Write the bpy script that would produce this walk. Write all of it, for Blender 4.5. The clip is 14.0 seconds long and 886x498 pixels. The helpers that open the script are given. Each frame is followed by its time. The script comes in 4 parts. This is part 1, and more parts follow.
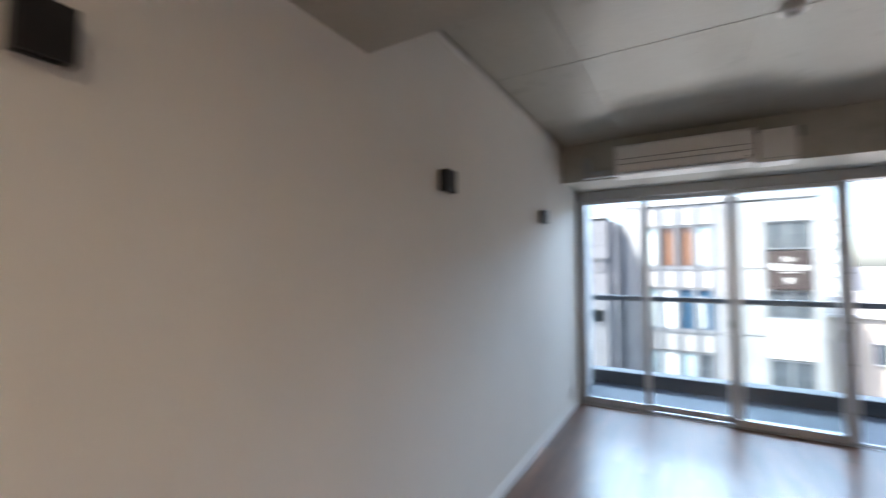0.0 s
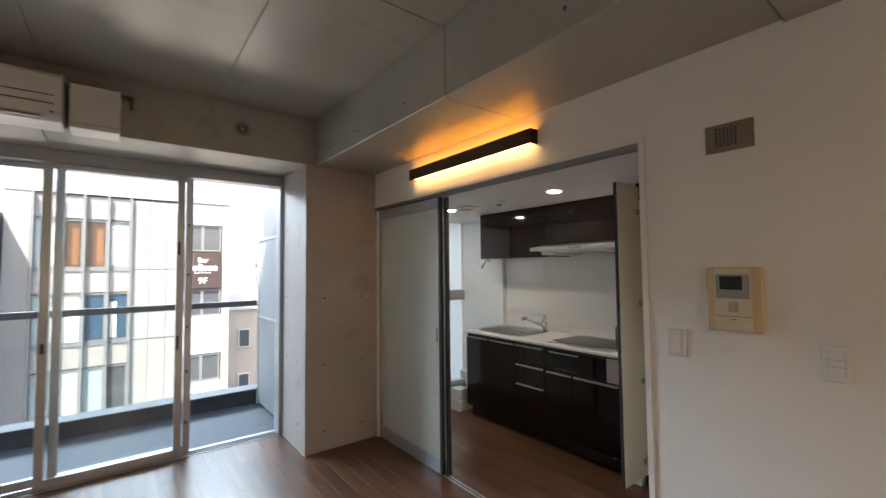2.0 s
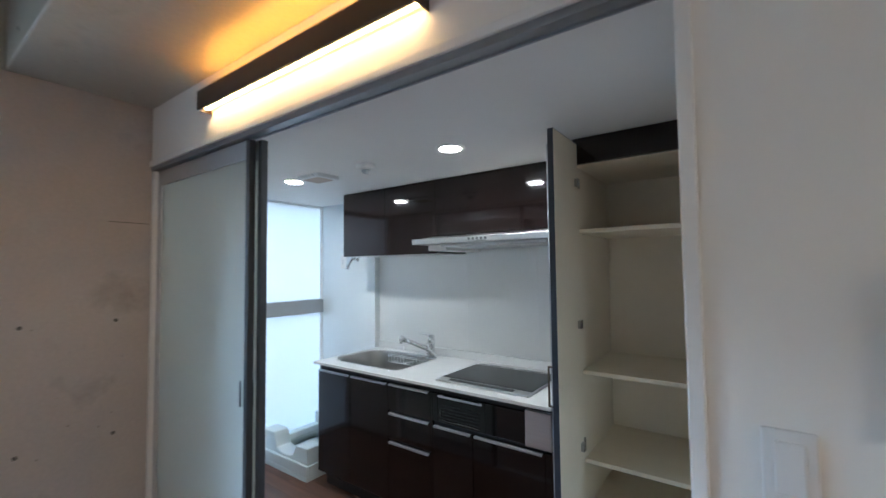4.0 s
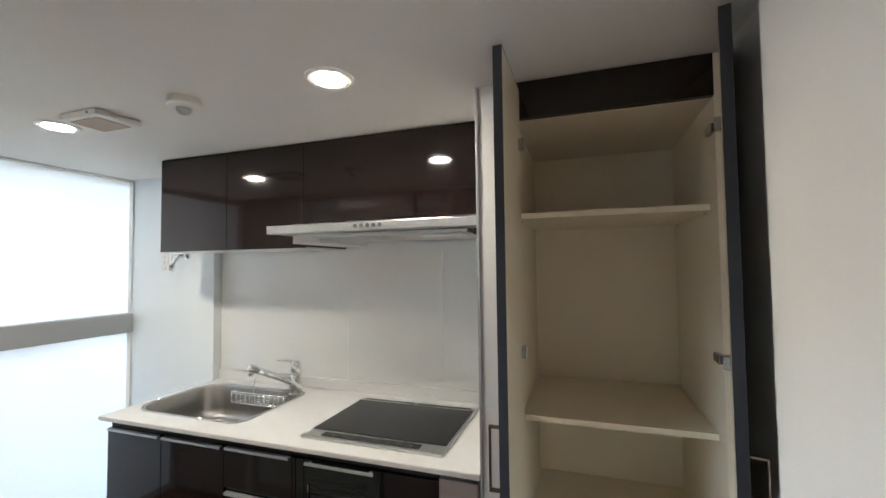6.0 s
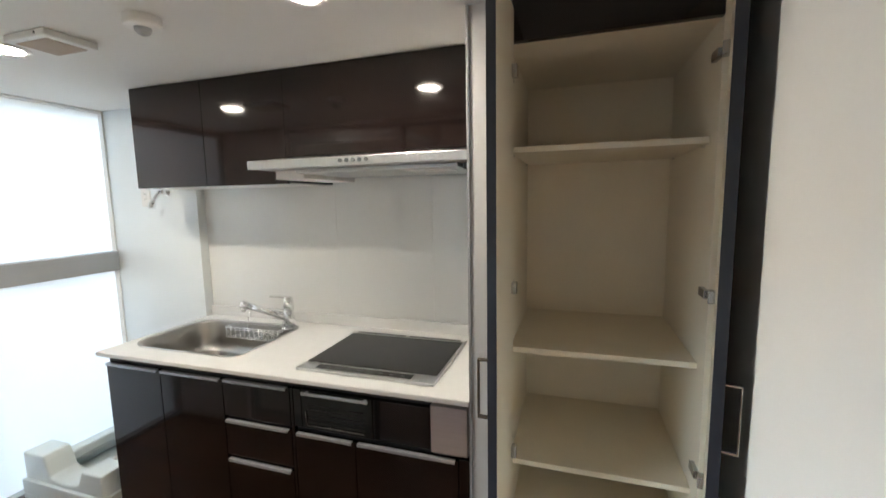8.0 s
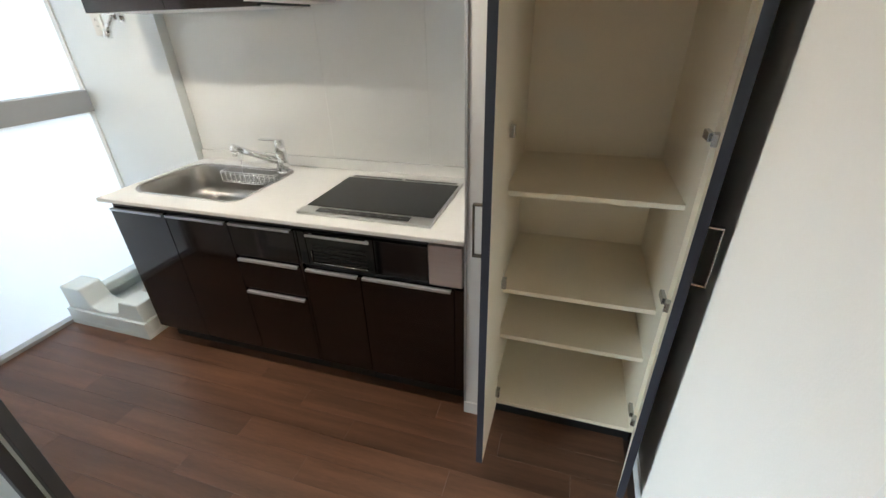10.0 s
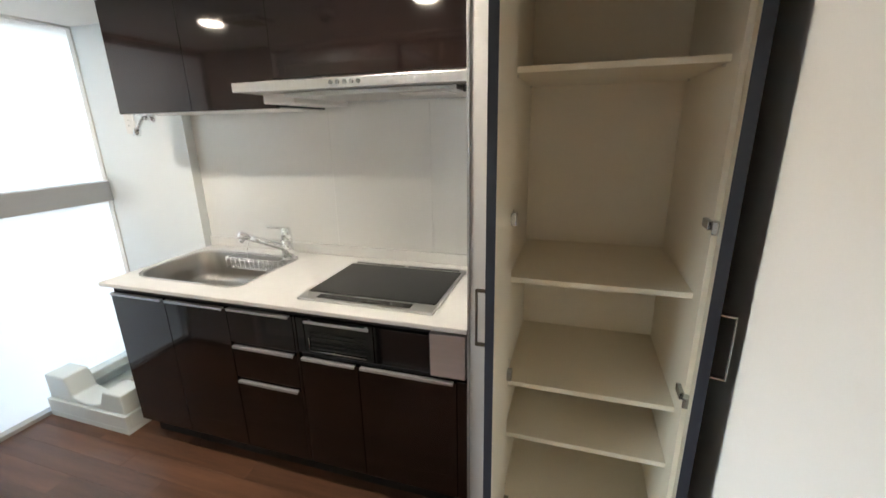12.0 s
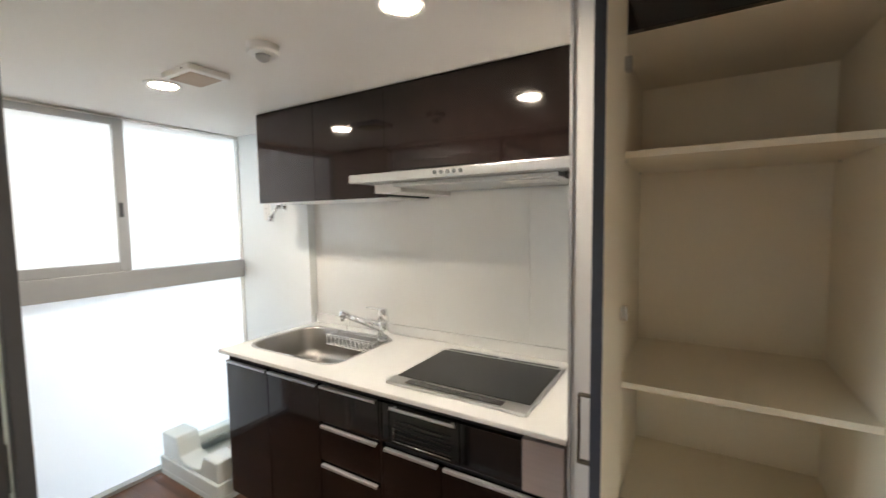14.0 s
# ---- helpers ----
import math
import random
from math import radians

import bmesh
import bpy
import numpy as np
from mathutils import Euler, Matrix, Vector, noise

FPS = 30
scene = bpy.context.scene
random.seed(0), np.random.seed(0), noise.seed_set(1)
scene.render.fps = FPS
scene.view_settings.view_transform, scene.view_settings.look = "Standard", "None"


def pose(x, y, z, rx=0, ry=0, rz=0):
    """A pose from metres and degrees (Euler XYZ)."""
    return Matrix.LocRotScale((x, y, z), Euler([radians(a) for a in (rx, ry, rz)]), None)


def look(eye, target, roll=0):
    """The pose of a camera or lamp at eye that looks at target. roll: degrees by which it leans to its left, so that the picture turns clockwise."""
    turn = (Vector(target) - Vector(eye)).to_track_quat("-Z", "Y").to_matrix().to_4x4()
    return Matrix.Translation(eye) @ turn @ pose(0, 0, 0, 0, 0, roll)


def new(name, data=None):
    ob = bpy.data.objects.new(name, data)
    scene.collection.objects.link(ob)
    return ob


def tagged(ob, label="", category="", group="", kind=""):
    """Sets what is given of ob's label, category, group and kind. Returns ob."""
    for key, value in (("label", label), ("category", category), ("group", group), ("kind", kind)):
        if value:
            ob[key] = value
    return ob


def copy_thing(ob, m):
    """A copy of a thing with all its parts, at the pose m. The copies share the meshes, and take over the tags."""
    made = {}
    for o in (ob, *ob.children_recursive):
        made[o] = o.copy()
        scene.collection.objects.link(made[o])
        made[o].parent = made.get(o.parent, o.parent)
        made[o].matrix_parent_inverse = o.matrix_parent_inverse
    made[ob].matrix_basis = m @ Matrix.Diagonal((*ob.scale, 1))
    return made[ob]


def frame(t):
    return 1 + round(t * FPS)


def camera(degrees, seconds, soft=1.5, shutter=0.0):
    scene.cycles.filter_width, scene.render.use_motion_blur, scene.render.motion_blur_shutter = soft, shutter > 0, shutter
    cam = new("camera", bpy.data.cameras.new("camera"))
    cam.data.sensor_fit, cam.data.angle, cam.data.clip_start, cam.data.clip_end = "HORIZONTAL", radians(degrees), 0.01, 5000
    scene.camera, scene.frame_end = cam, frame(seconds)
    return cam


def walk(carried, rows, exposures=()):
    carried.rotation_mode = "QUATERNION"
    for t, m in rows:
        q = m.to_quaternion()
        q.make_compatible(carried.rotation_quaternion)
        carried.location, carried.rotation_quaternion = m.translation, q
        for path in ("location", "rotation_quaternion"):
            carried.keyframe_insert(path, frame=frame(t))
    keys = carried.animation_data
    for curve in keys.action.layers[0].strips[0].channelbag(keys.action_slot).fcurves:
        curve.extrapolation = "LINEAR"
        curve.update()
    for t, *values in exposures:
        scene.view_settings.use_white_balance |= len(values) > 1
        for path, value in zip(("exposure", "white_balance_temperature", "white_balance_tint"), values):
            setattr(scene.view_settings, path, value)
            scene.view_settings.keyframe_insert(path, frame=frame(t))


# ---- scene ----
import itertools

cam = camera(93.8, 14.0, shutter=0.4)
PATH = [
    (0, (0.106, 0.13, 1.476), (-0.91, 1.849, 1.579), 0.1),
    (0.1, (0.142, 0.167, 1.476), (-0.649, 2.004, 1.581), -0.1),
    (0.4, (0.249, 0.278, 1.477), (0.099, 2.272, 1.589), -0.3),
    (0.5, (0.285, 0.315, 1.477), (0.302, 2.312, 1.588), -0.2),
    (1, (0.435, 0.555, 1.482), (1.091, 2.441, 1.586), -0.4),
    (1.5, (0.601, 0.775, 1.469), (1.64, 2.481, 1.572), -0.5),
    (2, (0.864, 1.003, 1.487), (2.091, 2.579, 1.582), -0.6),
    (2.2, (0.966, 1.092, 1.473), (2.237, 2.633, 1.569), -0.7),
    (2.5, (1.122, 1.229, 1.501), (2.443, 2.727, 1.594), -0.7),
    (3, (1.403, 1.403, 1.49), (2.799, 2.832, 1.58), -0.7),
    (3.5, (1.642, 1.586, 1.488), (3.134, 2.915, 1.58), -0.5),
    (4, (1.845, 1.824, 1.49), (3.459, 3.002, 1.583), -0.6),
    (4.2, (1.922, 1.909, 1.493), (3.583, 3.022, 1.564), -0.9),
    (6.3, (2.428, 2.244, 1.496), (4.329, 2.861, 1.585), -0.6),
    (6.5, (2.43, 2.243, 1.495), (4.333, 2.853, 1.583), -0.6),
    (7, (2.437, 2.241, 1.487), (4.341, 2.853, 1.544), -0.8),
    (7.5, (2.433, 2.244, 1.503), (4.338, 2.849, 1.437), -0.8),
    (8, (2.437, 2.245, 1.504), (4.329, 2.848, 1.269), -1.0),
    (8.5, (2.436, 2.243, 1.506), (4.291, 2.835, 1.052), -1.2),
    (9, (2.439, 2.246, 1.51), (4.235, 2.822, 0.845), -1.2),
    (9.2, (2.439, 2.244, 1.517), (4.205, 2.813, 0.771), -1.4),
    (10.27, (2.455, 2.248, 1.516), (4.13, 2.78, 0.535), -1.4),
    (11.3, (2.465, 2.25, 1.515), (4.199, 2.806, 0.687), -1.4),
    (11.5, (2.47, 2.251, 1.503), (4.236, 2.82, 0.757), -1.3),
    (12, (2.467, 2.25, 1.502), (4.293, 2.837, 0.936), -1.1),
    (12.5, (2.46, 2.25, 1.501), (4.327, 2.859, 1.12), -0.9),
    (13, (2.467, 2.239, 1.497), (4.337, 2.907, 1.257), -0.8),
    (13.5, (2.504, 2.217, 1.486), (4.328, 3.023, 1.326), -0.7),
    (14, (2.521, 2.266, 1.488), (4.228, 3.299, 1.342), -0.8),
]
walk(cam, [(t, look(eye, target, roll)) for t, eye, target, roll in PATH], exposures=[
    (0.0, 2.75, 6200, 12), (0.5, 2.65, 7700, 13), (1.5, 2.6, 7350, 13), (2.5, 2.74, 7250, 13), (3.2, 3.05, 6600, 10), (4.0, 3.28, 5500, 5), (4.2, 3.3, 5500, 5),
    (6.3, 3.48, 6950, 10), (9.2, 3.6, 7050, 9), (11.3, 3.65, 7200, 10), (14.0, 3.75, 7500, 12)])


# ---- light ----
world = bpy.data.worlds.new("sky")
scene.world = world
world.use_nodes = True
wn = world.node_tree.nodes
sky = wn.new("ShaderNodeTexSky")
sky.sky_type = "NISHITA"
sky.sun_disc = False
SUN_EL, SUN_ROT = radians(52), radians(212)
sky.sun_elevation, sky.sun_rotation = SUN_EL, SUN_ROT
sky.air_density, sky.dust_density, sky.ozone_density = 1.0, 3.0, 1.0
bg = wn["Background"]
bg.inputs["Strength"].default_value = 0.10
world.node_tree.links.new(sky.outputs["Color"], bg.inputs["Color"])

sun = new("sun", bpy.data.lights.new("sun", "SUN"))
sun.data.energy, sun.data.angle, sun.data.color = 2.0, radians(0.53), (1.0, 0.95, 0.88)
sun_from = Vector((math.sin(SUN_ROT) * math.cos(SUN_EL), math.cos(SUN_ROT) * math.cos(SUN_EL), math.sin(SUN_EL)))
sun.matrix_world = look(sun_from * 60, (0, 0, 0))

# area lamps added out of view to boost the balcony window's light: cool for open sky above the street, warm for sunlit
# storeys and street below
def fill_lamp(name, width, height, energy, colour, at, target):
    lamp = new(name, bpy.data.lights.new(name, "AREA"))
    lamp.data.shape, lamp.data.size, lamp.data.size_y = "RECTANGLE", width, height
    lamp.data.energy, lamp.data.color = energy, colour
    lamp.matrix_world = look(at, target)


fill_lamp("sky_daylight", 10.0, 2.6, 440.0, (0.60, 0.80, 1.0), (-1.2, 12.0, 5.2), (0.6, 1.0, 1.25))
fill_lamp("street_daylight", 13.0, 3.0, 125.0, (1.0, 0.93, 0.85), (1.0, 18.0, -5.6), (0.6, 1.0, 2.2))


# ---- materials ----
def material(name, col, rough=0.5, metal=0.0, var=0.08, scale=6.0, bump=0.03, bscale=120.0, coat=0.0, coat_rough=0.05,
             spec=0.5, stretch=(1, 1, 1), rough_var=0.05, per_object=0.0, warm=None):
    """Principled surface with variation at a coarse and a fine scale, and fine relief."""
    m = bpy.data.materials.new(name)
    m.use_nodes = True
    nt = m.node_tree
    n, l = nt.nodes, nt.links
    p = n["Principled BSDF"]
    tc, mp = n.new("ShaderNodeTexCoord"), n.new("ShaderNodeMapping")
    mp.inputs["Scale"].default_value = stretch
    l.new(tc.outputs["Object"], mp.inputs["Vector"])
    big, fine = n.new("ShaderNodeTexNoise"), n.new("ShaderNodeTexNoise")
    big.inputs["Scale"].default_value, big.inputs["Detail"].default_value = scale, 6
    fine.inputs["Scale"].default_value, fine.inputs["Detail"].default_value = bscale, 3
    for q in (big, fine):
        l.new(mp.outputs["Vector"], q.inputs["Vector"])
    ramp = n.new("ShaderNodeValToRGB")
    ramp.color_ramp.elements[0].position, ramp.color_ramp.elements[1].position = 0.3, 0.7
    lo = [max(0.0, c * (1 - var)) for c in col]
    hi = [min(1.0, c * (1 + var)) for c in (warm or col)]
    ramp.color_ramp.elements[0].color, ramp.color_ramp.elements[1].color = (*lo, 1), (*hi, 1)
    mixn = n.new("ShaderNodeMix")
    mixn.data_type = "FLOAT"
    mixn.inputs["Factor"].default_value = 0.25
    l.new(big.outputs["Fac"], mixn.inputs[2])
    l.new(fine.outputs["Fac"], mixn.inputs[3])
    l.new(mixn.outputs[0], ramp.inputs["Fac"])
    colour = ramp.outputs["Color"]
    if per_object:
        oi, hsv, mul = n.new("ShaderNodeObjectInfo"), n.new("ShaderNodeHueSaturation"), n.new("ShaderNodeMapRange")
        mul.inputs["To Min"].default_value, mul.inputs["To Max"].default_value = 1 - per_object, 1 + per_object
        l.new(oi.outputs["Random"], mul.inputs["Value"])
        l.new(mul.outputs["Result"], hsv.inputs["Value"])
        l.new(colour, hsv.inputs["Color"])
        colour = hsv.outputs["Color"]
        off = n.new("ShaderNodeVectorMath")
        off.operation = "SCALE"
        off.inputs[0].default_value = (13.7, 29.3, 5.1)
        l.new(oi.outputs["Random"], off.inputs["Scale"])
        l.new(off.outputs["Vector"], mp.inputs["Location"])
    l.new(colour, p.inputs["Base Color"])
    rr = n.new("ShaderNodeMapRange")
    rr.inputs["To Min"].default_value, rr.inputs["To Max"].default_value = max(0.0, rough - rough_var), min(1.0, rough + rough_var)
    l.new(big.outputs["Fac"], rr.inputs["Value"])
    l.new(rr.outputs["Result"], p.inputs["Roughness"])
    p.inputs["Metallic"].default_value = metal
    p.inputs["Specular IOR Level"].default_value = spec
    p.inputs["Coat Weight"].default_value, p.inputs["Coat Roughness"].default_value = coat, coat_rough
    if bump:
        b = n.new("ShaderNodeBump")
        b.inputs["Strength"].default_value, b.inputs["Distance"].default_value = bump, 0.01
        l.new(fine.outputs["Fac"], b.inputs["Height"])
        l.new(b.outputs["Normal"], p.inputs["Normal"])
    return m


def concrete_material(name, col, rough):
    """Cast concrete: cloudy tone, darker blotches, small air holes, a slightly glossy sealed face."""
    m = material(name, col, rough, var=0.26, scale=1.7, bump=0.012, bscale=60, rough_var=0.11, warm=[c * 1.05 for c in col])
    nt = m.node_tree
    n, l = nt.nodes, nt.links
    p = n["Principled BSDF"]
    old = p.inputs["Base Color"].links[0].from_socket
    tone = old.node.color_ramp.elements
    tone[0].position, tone[1].position = 0.1, 0.9
    tc = n["Texture Coordinate"]
    blot, ramp, mixn = n.new("ShaderNodeTexNoise"), n.new("ShaderNodeValToRGB"), n.new("ShaderNodeMix")
    blot.inputs["Scale"].default_value, blot.inputs["Detail"].default_value, blot.inputs["Roughness"].default_value = 3.4, 6, 0.6
    l.new(tc.outputs["Object"], blot.inputs["Vector"])
    ramp.color_ramp.elements[0].position, ramp.color_ramp.elements[1].position = 0.58, 0.74
    ramp.color_ramp.elements[0].color, ramp.color_ramp.elements[1].color = (0, 0, 0, 1), (0.6, 0.6, 0.6, 1)
    l.new(blot.outputs["Fac"], ramp.inputs["Fac"])
    mixn.data_type, mixn.blend_type = "RGBA", "MULTIPLY"
    mixn.inputs[7].default_value = (0.55, 0.53, 0.5, 1)
    l.new(ramp.outputs["Color"], mixn.inputs["Factor"])
    l.new(old, mixn.inputs[6])
    vor, vr, mix2 = n.new("ShaderNodeTexVoronoi"), n.new("ShaderNodeValToRGB"), n.new("ShaderNodeMix")
    vor.inputs["Scale"].default_value = 9.0
    l.new(tc.outputs["Object"], vor.inputs["Vector"])
    vr.color_ramp.elements[0].position, vr.color_ramp.elements[1].position = 0.025, 0.05
    vr.color_ramp.elements[0].color, vr.color_ramp.elements[1].color = (0.45, 0.45, 0.45, 1), (1, 1, 1, 1)
    l.new(vor.outputs["Distance"], vr.inputs["Fac"])
    mix2.data_type, mix2.blend_type = "RGBA", "MULTIPLY"
    mix2.inputs["Factor"].default_value = 0.7
    l.new(mixn.outputs[2], mix2.inputs[6])
    l.new(vr.outputs["Color"], mix2.inputs[7])
    l.new(mix2.outputs[2], p.inputs["Base Color"])
    return m


def glass_material(name, col=(1, 1, 1), rough=0.0):
    """Thin flat pane: mostly clear, with a mirror share that grows at a slant."""
    m = bpy.data.materials.new(name)
    m.use_nodes = True
    n, l = m.node_tree.nodes, m.node_tree.links
    n.remove(n["Principled BSDF"])
    tr, gl, mx, fr = (n.new("ShaderNodeBsdf" + k) for k in ("Transparent", "Glossy")) , None, n.new("ShaderNodeMixShader"), n.new("ShaderNodeFresnel")
    tr, gl = tr
    tr.inputs["Color"].default_value = (*col, 1)
    gl.inputs["Roughness"].default_value = 0.02
    fr.inputs["IOR"].default_value = 1.45
    l.new(fr.outputs["Fac"], mx.inputs["Fac"])
    l.new(tr.outputs["BSDF"], mx.inputs[1])
    l.new(gl.outputs["BSDF"], mx.inputs[2])
    l.new(mx.outputs["Shader"], n["Material Output"].inputs["Surface"])
    return m


def frosted_material(name, col, rough=0.35, share=0.6):
    """Frosted sheet: scatters the light that passes, with a satin face."""
    m = bpy.data.materials.new(name)
    m.use_nodes = True
    n, l = m.node_tree.nodes, m.node_tree.links
    p = n["Principled BSDF"]
    p.inputs["Base Color"].default_value = (*col, 1)
    p.inputs["Roughness"].default_value = rough
    ts, mx = n.new("ShaderNodeBsdfTranslucent"), n.new("ShaderNodeMixShader")
    noise_t, ramp = n.new("ShaderNodeTexNoise"), n.new("ShaderNodeValToRGB")
    noise_t.inputs["Scale"].default_value = 1.3
    ramp.color_ramp.elements[0].color = (*[c * 0.93 for c in col], 1)
    ramp.color_ramp.elements[1].color = (*col, 1)
    l.new(noise_t.outputs["Fac"], ramp.inputs["Fac"])
    l.new(ramp.outputs["Color"], ts.inputs["Color"])
    mx.inputs["Fac"].default_value = share
    l.new(p.outputs["BSDF"], mx.inputs[1])
    l.new(ts.outputs["BSDF"], mx.inputs[2])
    l.new(mx.outputs["Shader"], n["Material Output"].inputs["Surface"])
    return m


def glow_material(name, col, strength):
    m = bpy.data.materials.new(name)
    m.use_nodes = True
    p = m.node_tree.nodes["Principled BSDF"]
    p.inputs["Base Color"].default_value = (0.8, 0.8, 0.8, 1)
    p.inputs["Emission Color"].default_value = (*col, 1)
    p.inputs["Emission Strength"].default_value = strength
    return m


WALL = material("white_wallpaper", (0.84, 0.82, 0.78), 0.75, var=0.02, scale=3, bump=0.04, bscale=260)
# white wall, with the window's bluish light tinted into its colour
KWALL = material("blue_lit_satin_wall", (0.775, 0.82, 0.835), 0.35, var=0.015, scale=2, bump=0.02, bscale=200)
PANEL = material("kitchen_wall_panel", (0.80, 0.81, 0.80), 0.11, var=0.01, scale=2, bump=0.004, bscale=40, rough_var=0.03)
KCEIL = material("white_ceiling_paper", (0.80, 0.78, 0.75), 0.8, var=0.015, scale=3, bump=0.08, bscale=250)
TRIM = material("white_trim", (0.80, 0.79, 0.77), 0.4, var=0.02, bump=0.01)
CONC = concrete_material("cast_concrete", (0.41, 0.402, 0.355), 0.34)
CONC_L = concrete_material("pale_concrete", (0.43, 0.390, 0.368), 0.55)
SEAM = material("concrete_seam", (0.11, 0.105, 0.1), 0.8)
PLANK = material("walnut_plank", (0.082, 0.040, 0.025), 0.31, var=0.22, scale=3.0, bump=0.012, bscale=60, stretch=(7, 0.5, 1),
                 per_object=0.17, spec=0.36, rough_var=0.06, warm=(0.140, 0.066, 0.039))
GROOVE = material("floor_groove", (0.045, 0.022, 0.015), 0.7)
ALU = material("silver_aluminium", (0.55, 0.57, 0.60), 0.38, metal=0.7, var=0.04, bump=0.01, stretch=(1, 1, 8))
ALU_D = material("grey_aluminium", (0.30, 0.31, 0.33), 0.42, metal=0.6, var=0.05, bump=0.01)
RAIL = material("grey_window_rail", (0.36, 0.38, 0.40), 0.45, metal=0.15, var=0.04, bump=0.01)
ALU_W = material("pale_window_frame", (0.43, 0.44, 0.455), 0.4, metal=0.3, var=0.03, bump=0.01)
DARK = material("dark_powder_coat", (0.045, 0.05, 0.058), 0.45, var=0.1, bump=0.02)
GLOSS = material("dark_gloss_laminate", (0.0088, 0.0058, 0.0056), 0.07, var=0.35, scale=2.5, bump=0.0, stretch=(1, 7, 7), rough_var=0.02, spec=0.42, coat=0.08, coat_rough=0.03, warm=(0.014, 0.008, 0.007))
GLOSS_E = material("dark_edge_band", (0.028, 0.032, 0.042), 0.35, var=0.1)
CREAM = material("cream_melamine", (0.90, 0.795, 0.625), 0.5, var=0.03, scale=4, bump=0.02)
COUNTER = material("white_solid_counter", (0.74, 0.745, 0.74), 0.22, var=0.015, scale=30, bump=0.004, rough_var=0.04)
STEEL = material("brushed_steel", (0.49, 0.485, 0.47), 0.24, metal=1.0, rough_var=0.02, var=0.05, bump=0.002, stretch=(1, 14, 1))
STEEL_S = material("satin_steel", (0.60, 0.60, 0.60), 0.36, metal=1.0, var=0.05, bump=0.002, stretch=(1, 20, 1))
SINK = material("sink_steel", (0.40, 0.39, 0.375), 0.31, metal=1.0, var=0.04, bump=0.0, rough_var=0.03, stretch=(1, 10, 1))
CHROME = material("chrome", (0.82, 0.83, 0.84), 0.05, metal=1.0, var=0.02, bump=0.0, rough_var=0.02)
BLACKG = material("black_glass", (0.006, 0.006, 0.007), 0.06, var=0.1, bump=0.0, rough_var=0.02)
HOBG = material("hob_glass", (0.008, 0.0085, 0.010), 0.16, spec=0.3, var=0.08, bump=0.0, rough_var=0.04)
PLASTIC = material("white_plastic", (0.78, 0.77, 0.75), 0.35, var=0.02, bump=0.01)
PLASTIC_G = material("grey_plastic", (0.35, 0.36, 0.37), 0.45, var=0.04, bump=0.01)
PLASTIC_D = material("shadow_grey_plastic", (0.09, 0.095, 0.1), 0.5, var=0.04, bump=0.01)
YELLOWED = material("yellowed_plastic", (0.72, 0.63, 0.46), 0.42, var=0.05, bump=0.01, warm=(0.75, 0.67, 0.50))
# yellowed plastic, with the warm light on the phone's side put into its colour
YELLOW_LIT = material("warm_lit_yellowed_plastic", (0.70, 0.55, 0.33), 0.45, var=0.06, bump=0.01)
BLACKM = material("black_metal", (0.012, 0.012, 0.013), 0.4, var=0.1, bump=0.01)
BRONZE = material("bronze_tone", (0.14, 0.115, 0.085), 0.38, metal=0.7, var=0.1, bump=0.02)
BRONZE_P = material("pale_bronze_plate", (0.27, 0.225, 0.17), 0.42, metal=0.4, var=0.1, bump=0.02)
BROWNM = material("brown_lamp_bar", (0.035, 0.022, 0.014), 0.4, var=0.1, bump=0.01)
PAN = material("washer_pan_plastic", (0.71, 0.785, 0.80), 0.35, var=0.02, bump=0.01)
PERF = material("perforated_steel", (0.22, 0.235, 0.25), 0.6, metal=0.0, var=0.06, bump=0.25, bscale=140)
DECK = material("balcony_sheet", (0.050, 0.064, 0.084), 0.7, var=0.25, scale=5, bump=0.2, bscale=60, stretch=(0.6, 6, 1))
GLASS = glass_material("clear_glass", (0.96, 0.98, 0.98))
FROST = frosted_material("frosted_glass", (0.92, 0.935, 0.94), 0.3, 0.39)
FROST_D = frosted_material("frosted_door_sheet", (0.86, 0.89, 0.86), 0.28, 0.45)
LED = glow_material("warm_led", (1.0, 0.37, 0.035), 1.65)
LED_LOW = glow_material("soft_warm_led", (1.0, 0.42, 0.06), 0.6)
LED_CORE = glow_material("warm_led_core", (1.0, 0.60, 0.25), 6.0)
DOWN = glow_material("downlight_lens", (1.0, 0.94, 0.85), 37.0)
# glow of the unseen lamps added behind the camera
REAR_FILL = glow_material("rear_fill_lens", (1.0, 0.78, 0.56), 135.0)
TWR_W = material("facade_white_panel", (0.34, 0.345, 0.35), 0.5, var=0.05, scale=0.5, bump=0.02)
TWR_D = material("facade_dark_metal", (0.20, 0.215, 0.235), 0.4, var=0.1, scale=0.6)
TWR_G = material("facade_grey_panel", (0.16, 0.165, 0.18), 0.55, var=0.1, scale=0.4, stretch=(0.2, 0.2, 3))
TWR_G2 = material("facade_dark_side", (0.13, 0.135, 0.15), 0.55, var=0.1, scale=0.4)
TWR_C = material("facade_cream", (0.48, 0.42, 0.36), 0.7, var=0.08, scale=0.6)
TWR_T = material("facade_green_glass", (0.14, 0.21, 0.20), 0.2, var=0.15, scale=0.6)
TWR_P = material("facade_pale_far", (0.62, 0.62, 0.62), 0.7, var=0.06, scale=0.3)
W_PALE = material("window_pale_blind", (0.32, 0.42, 0.45), 0.12, var=0.12, scale=1.2, stretch=(5, 1, 0.6))
W_WHITE = material("window_white_blind", (0.68, 0.72, 0.70), 0.2, var=0.1, scale=2, stretch=(6, 1, 0.4))
W_DARK = material("window_dark_glass", (0.08, 0.095, 0.11), 0.08, var=0.3, scale=0.8)
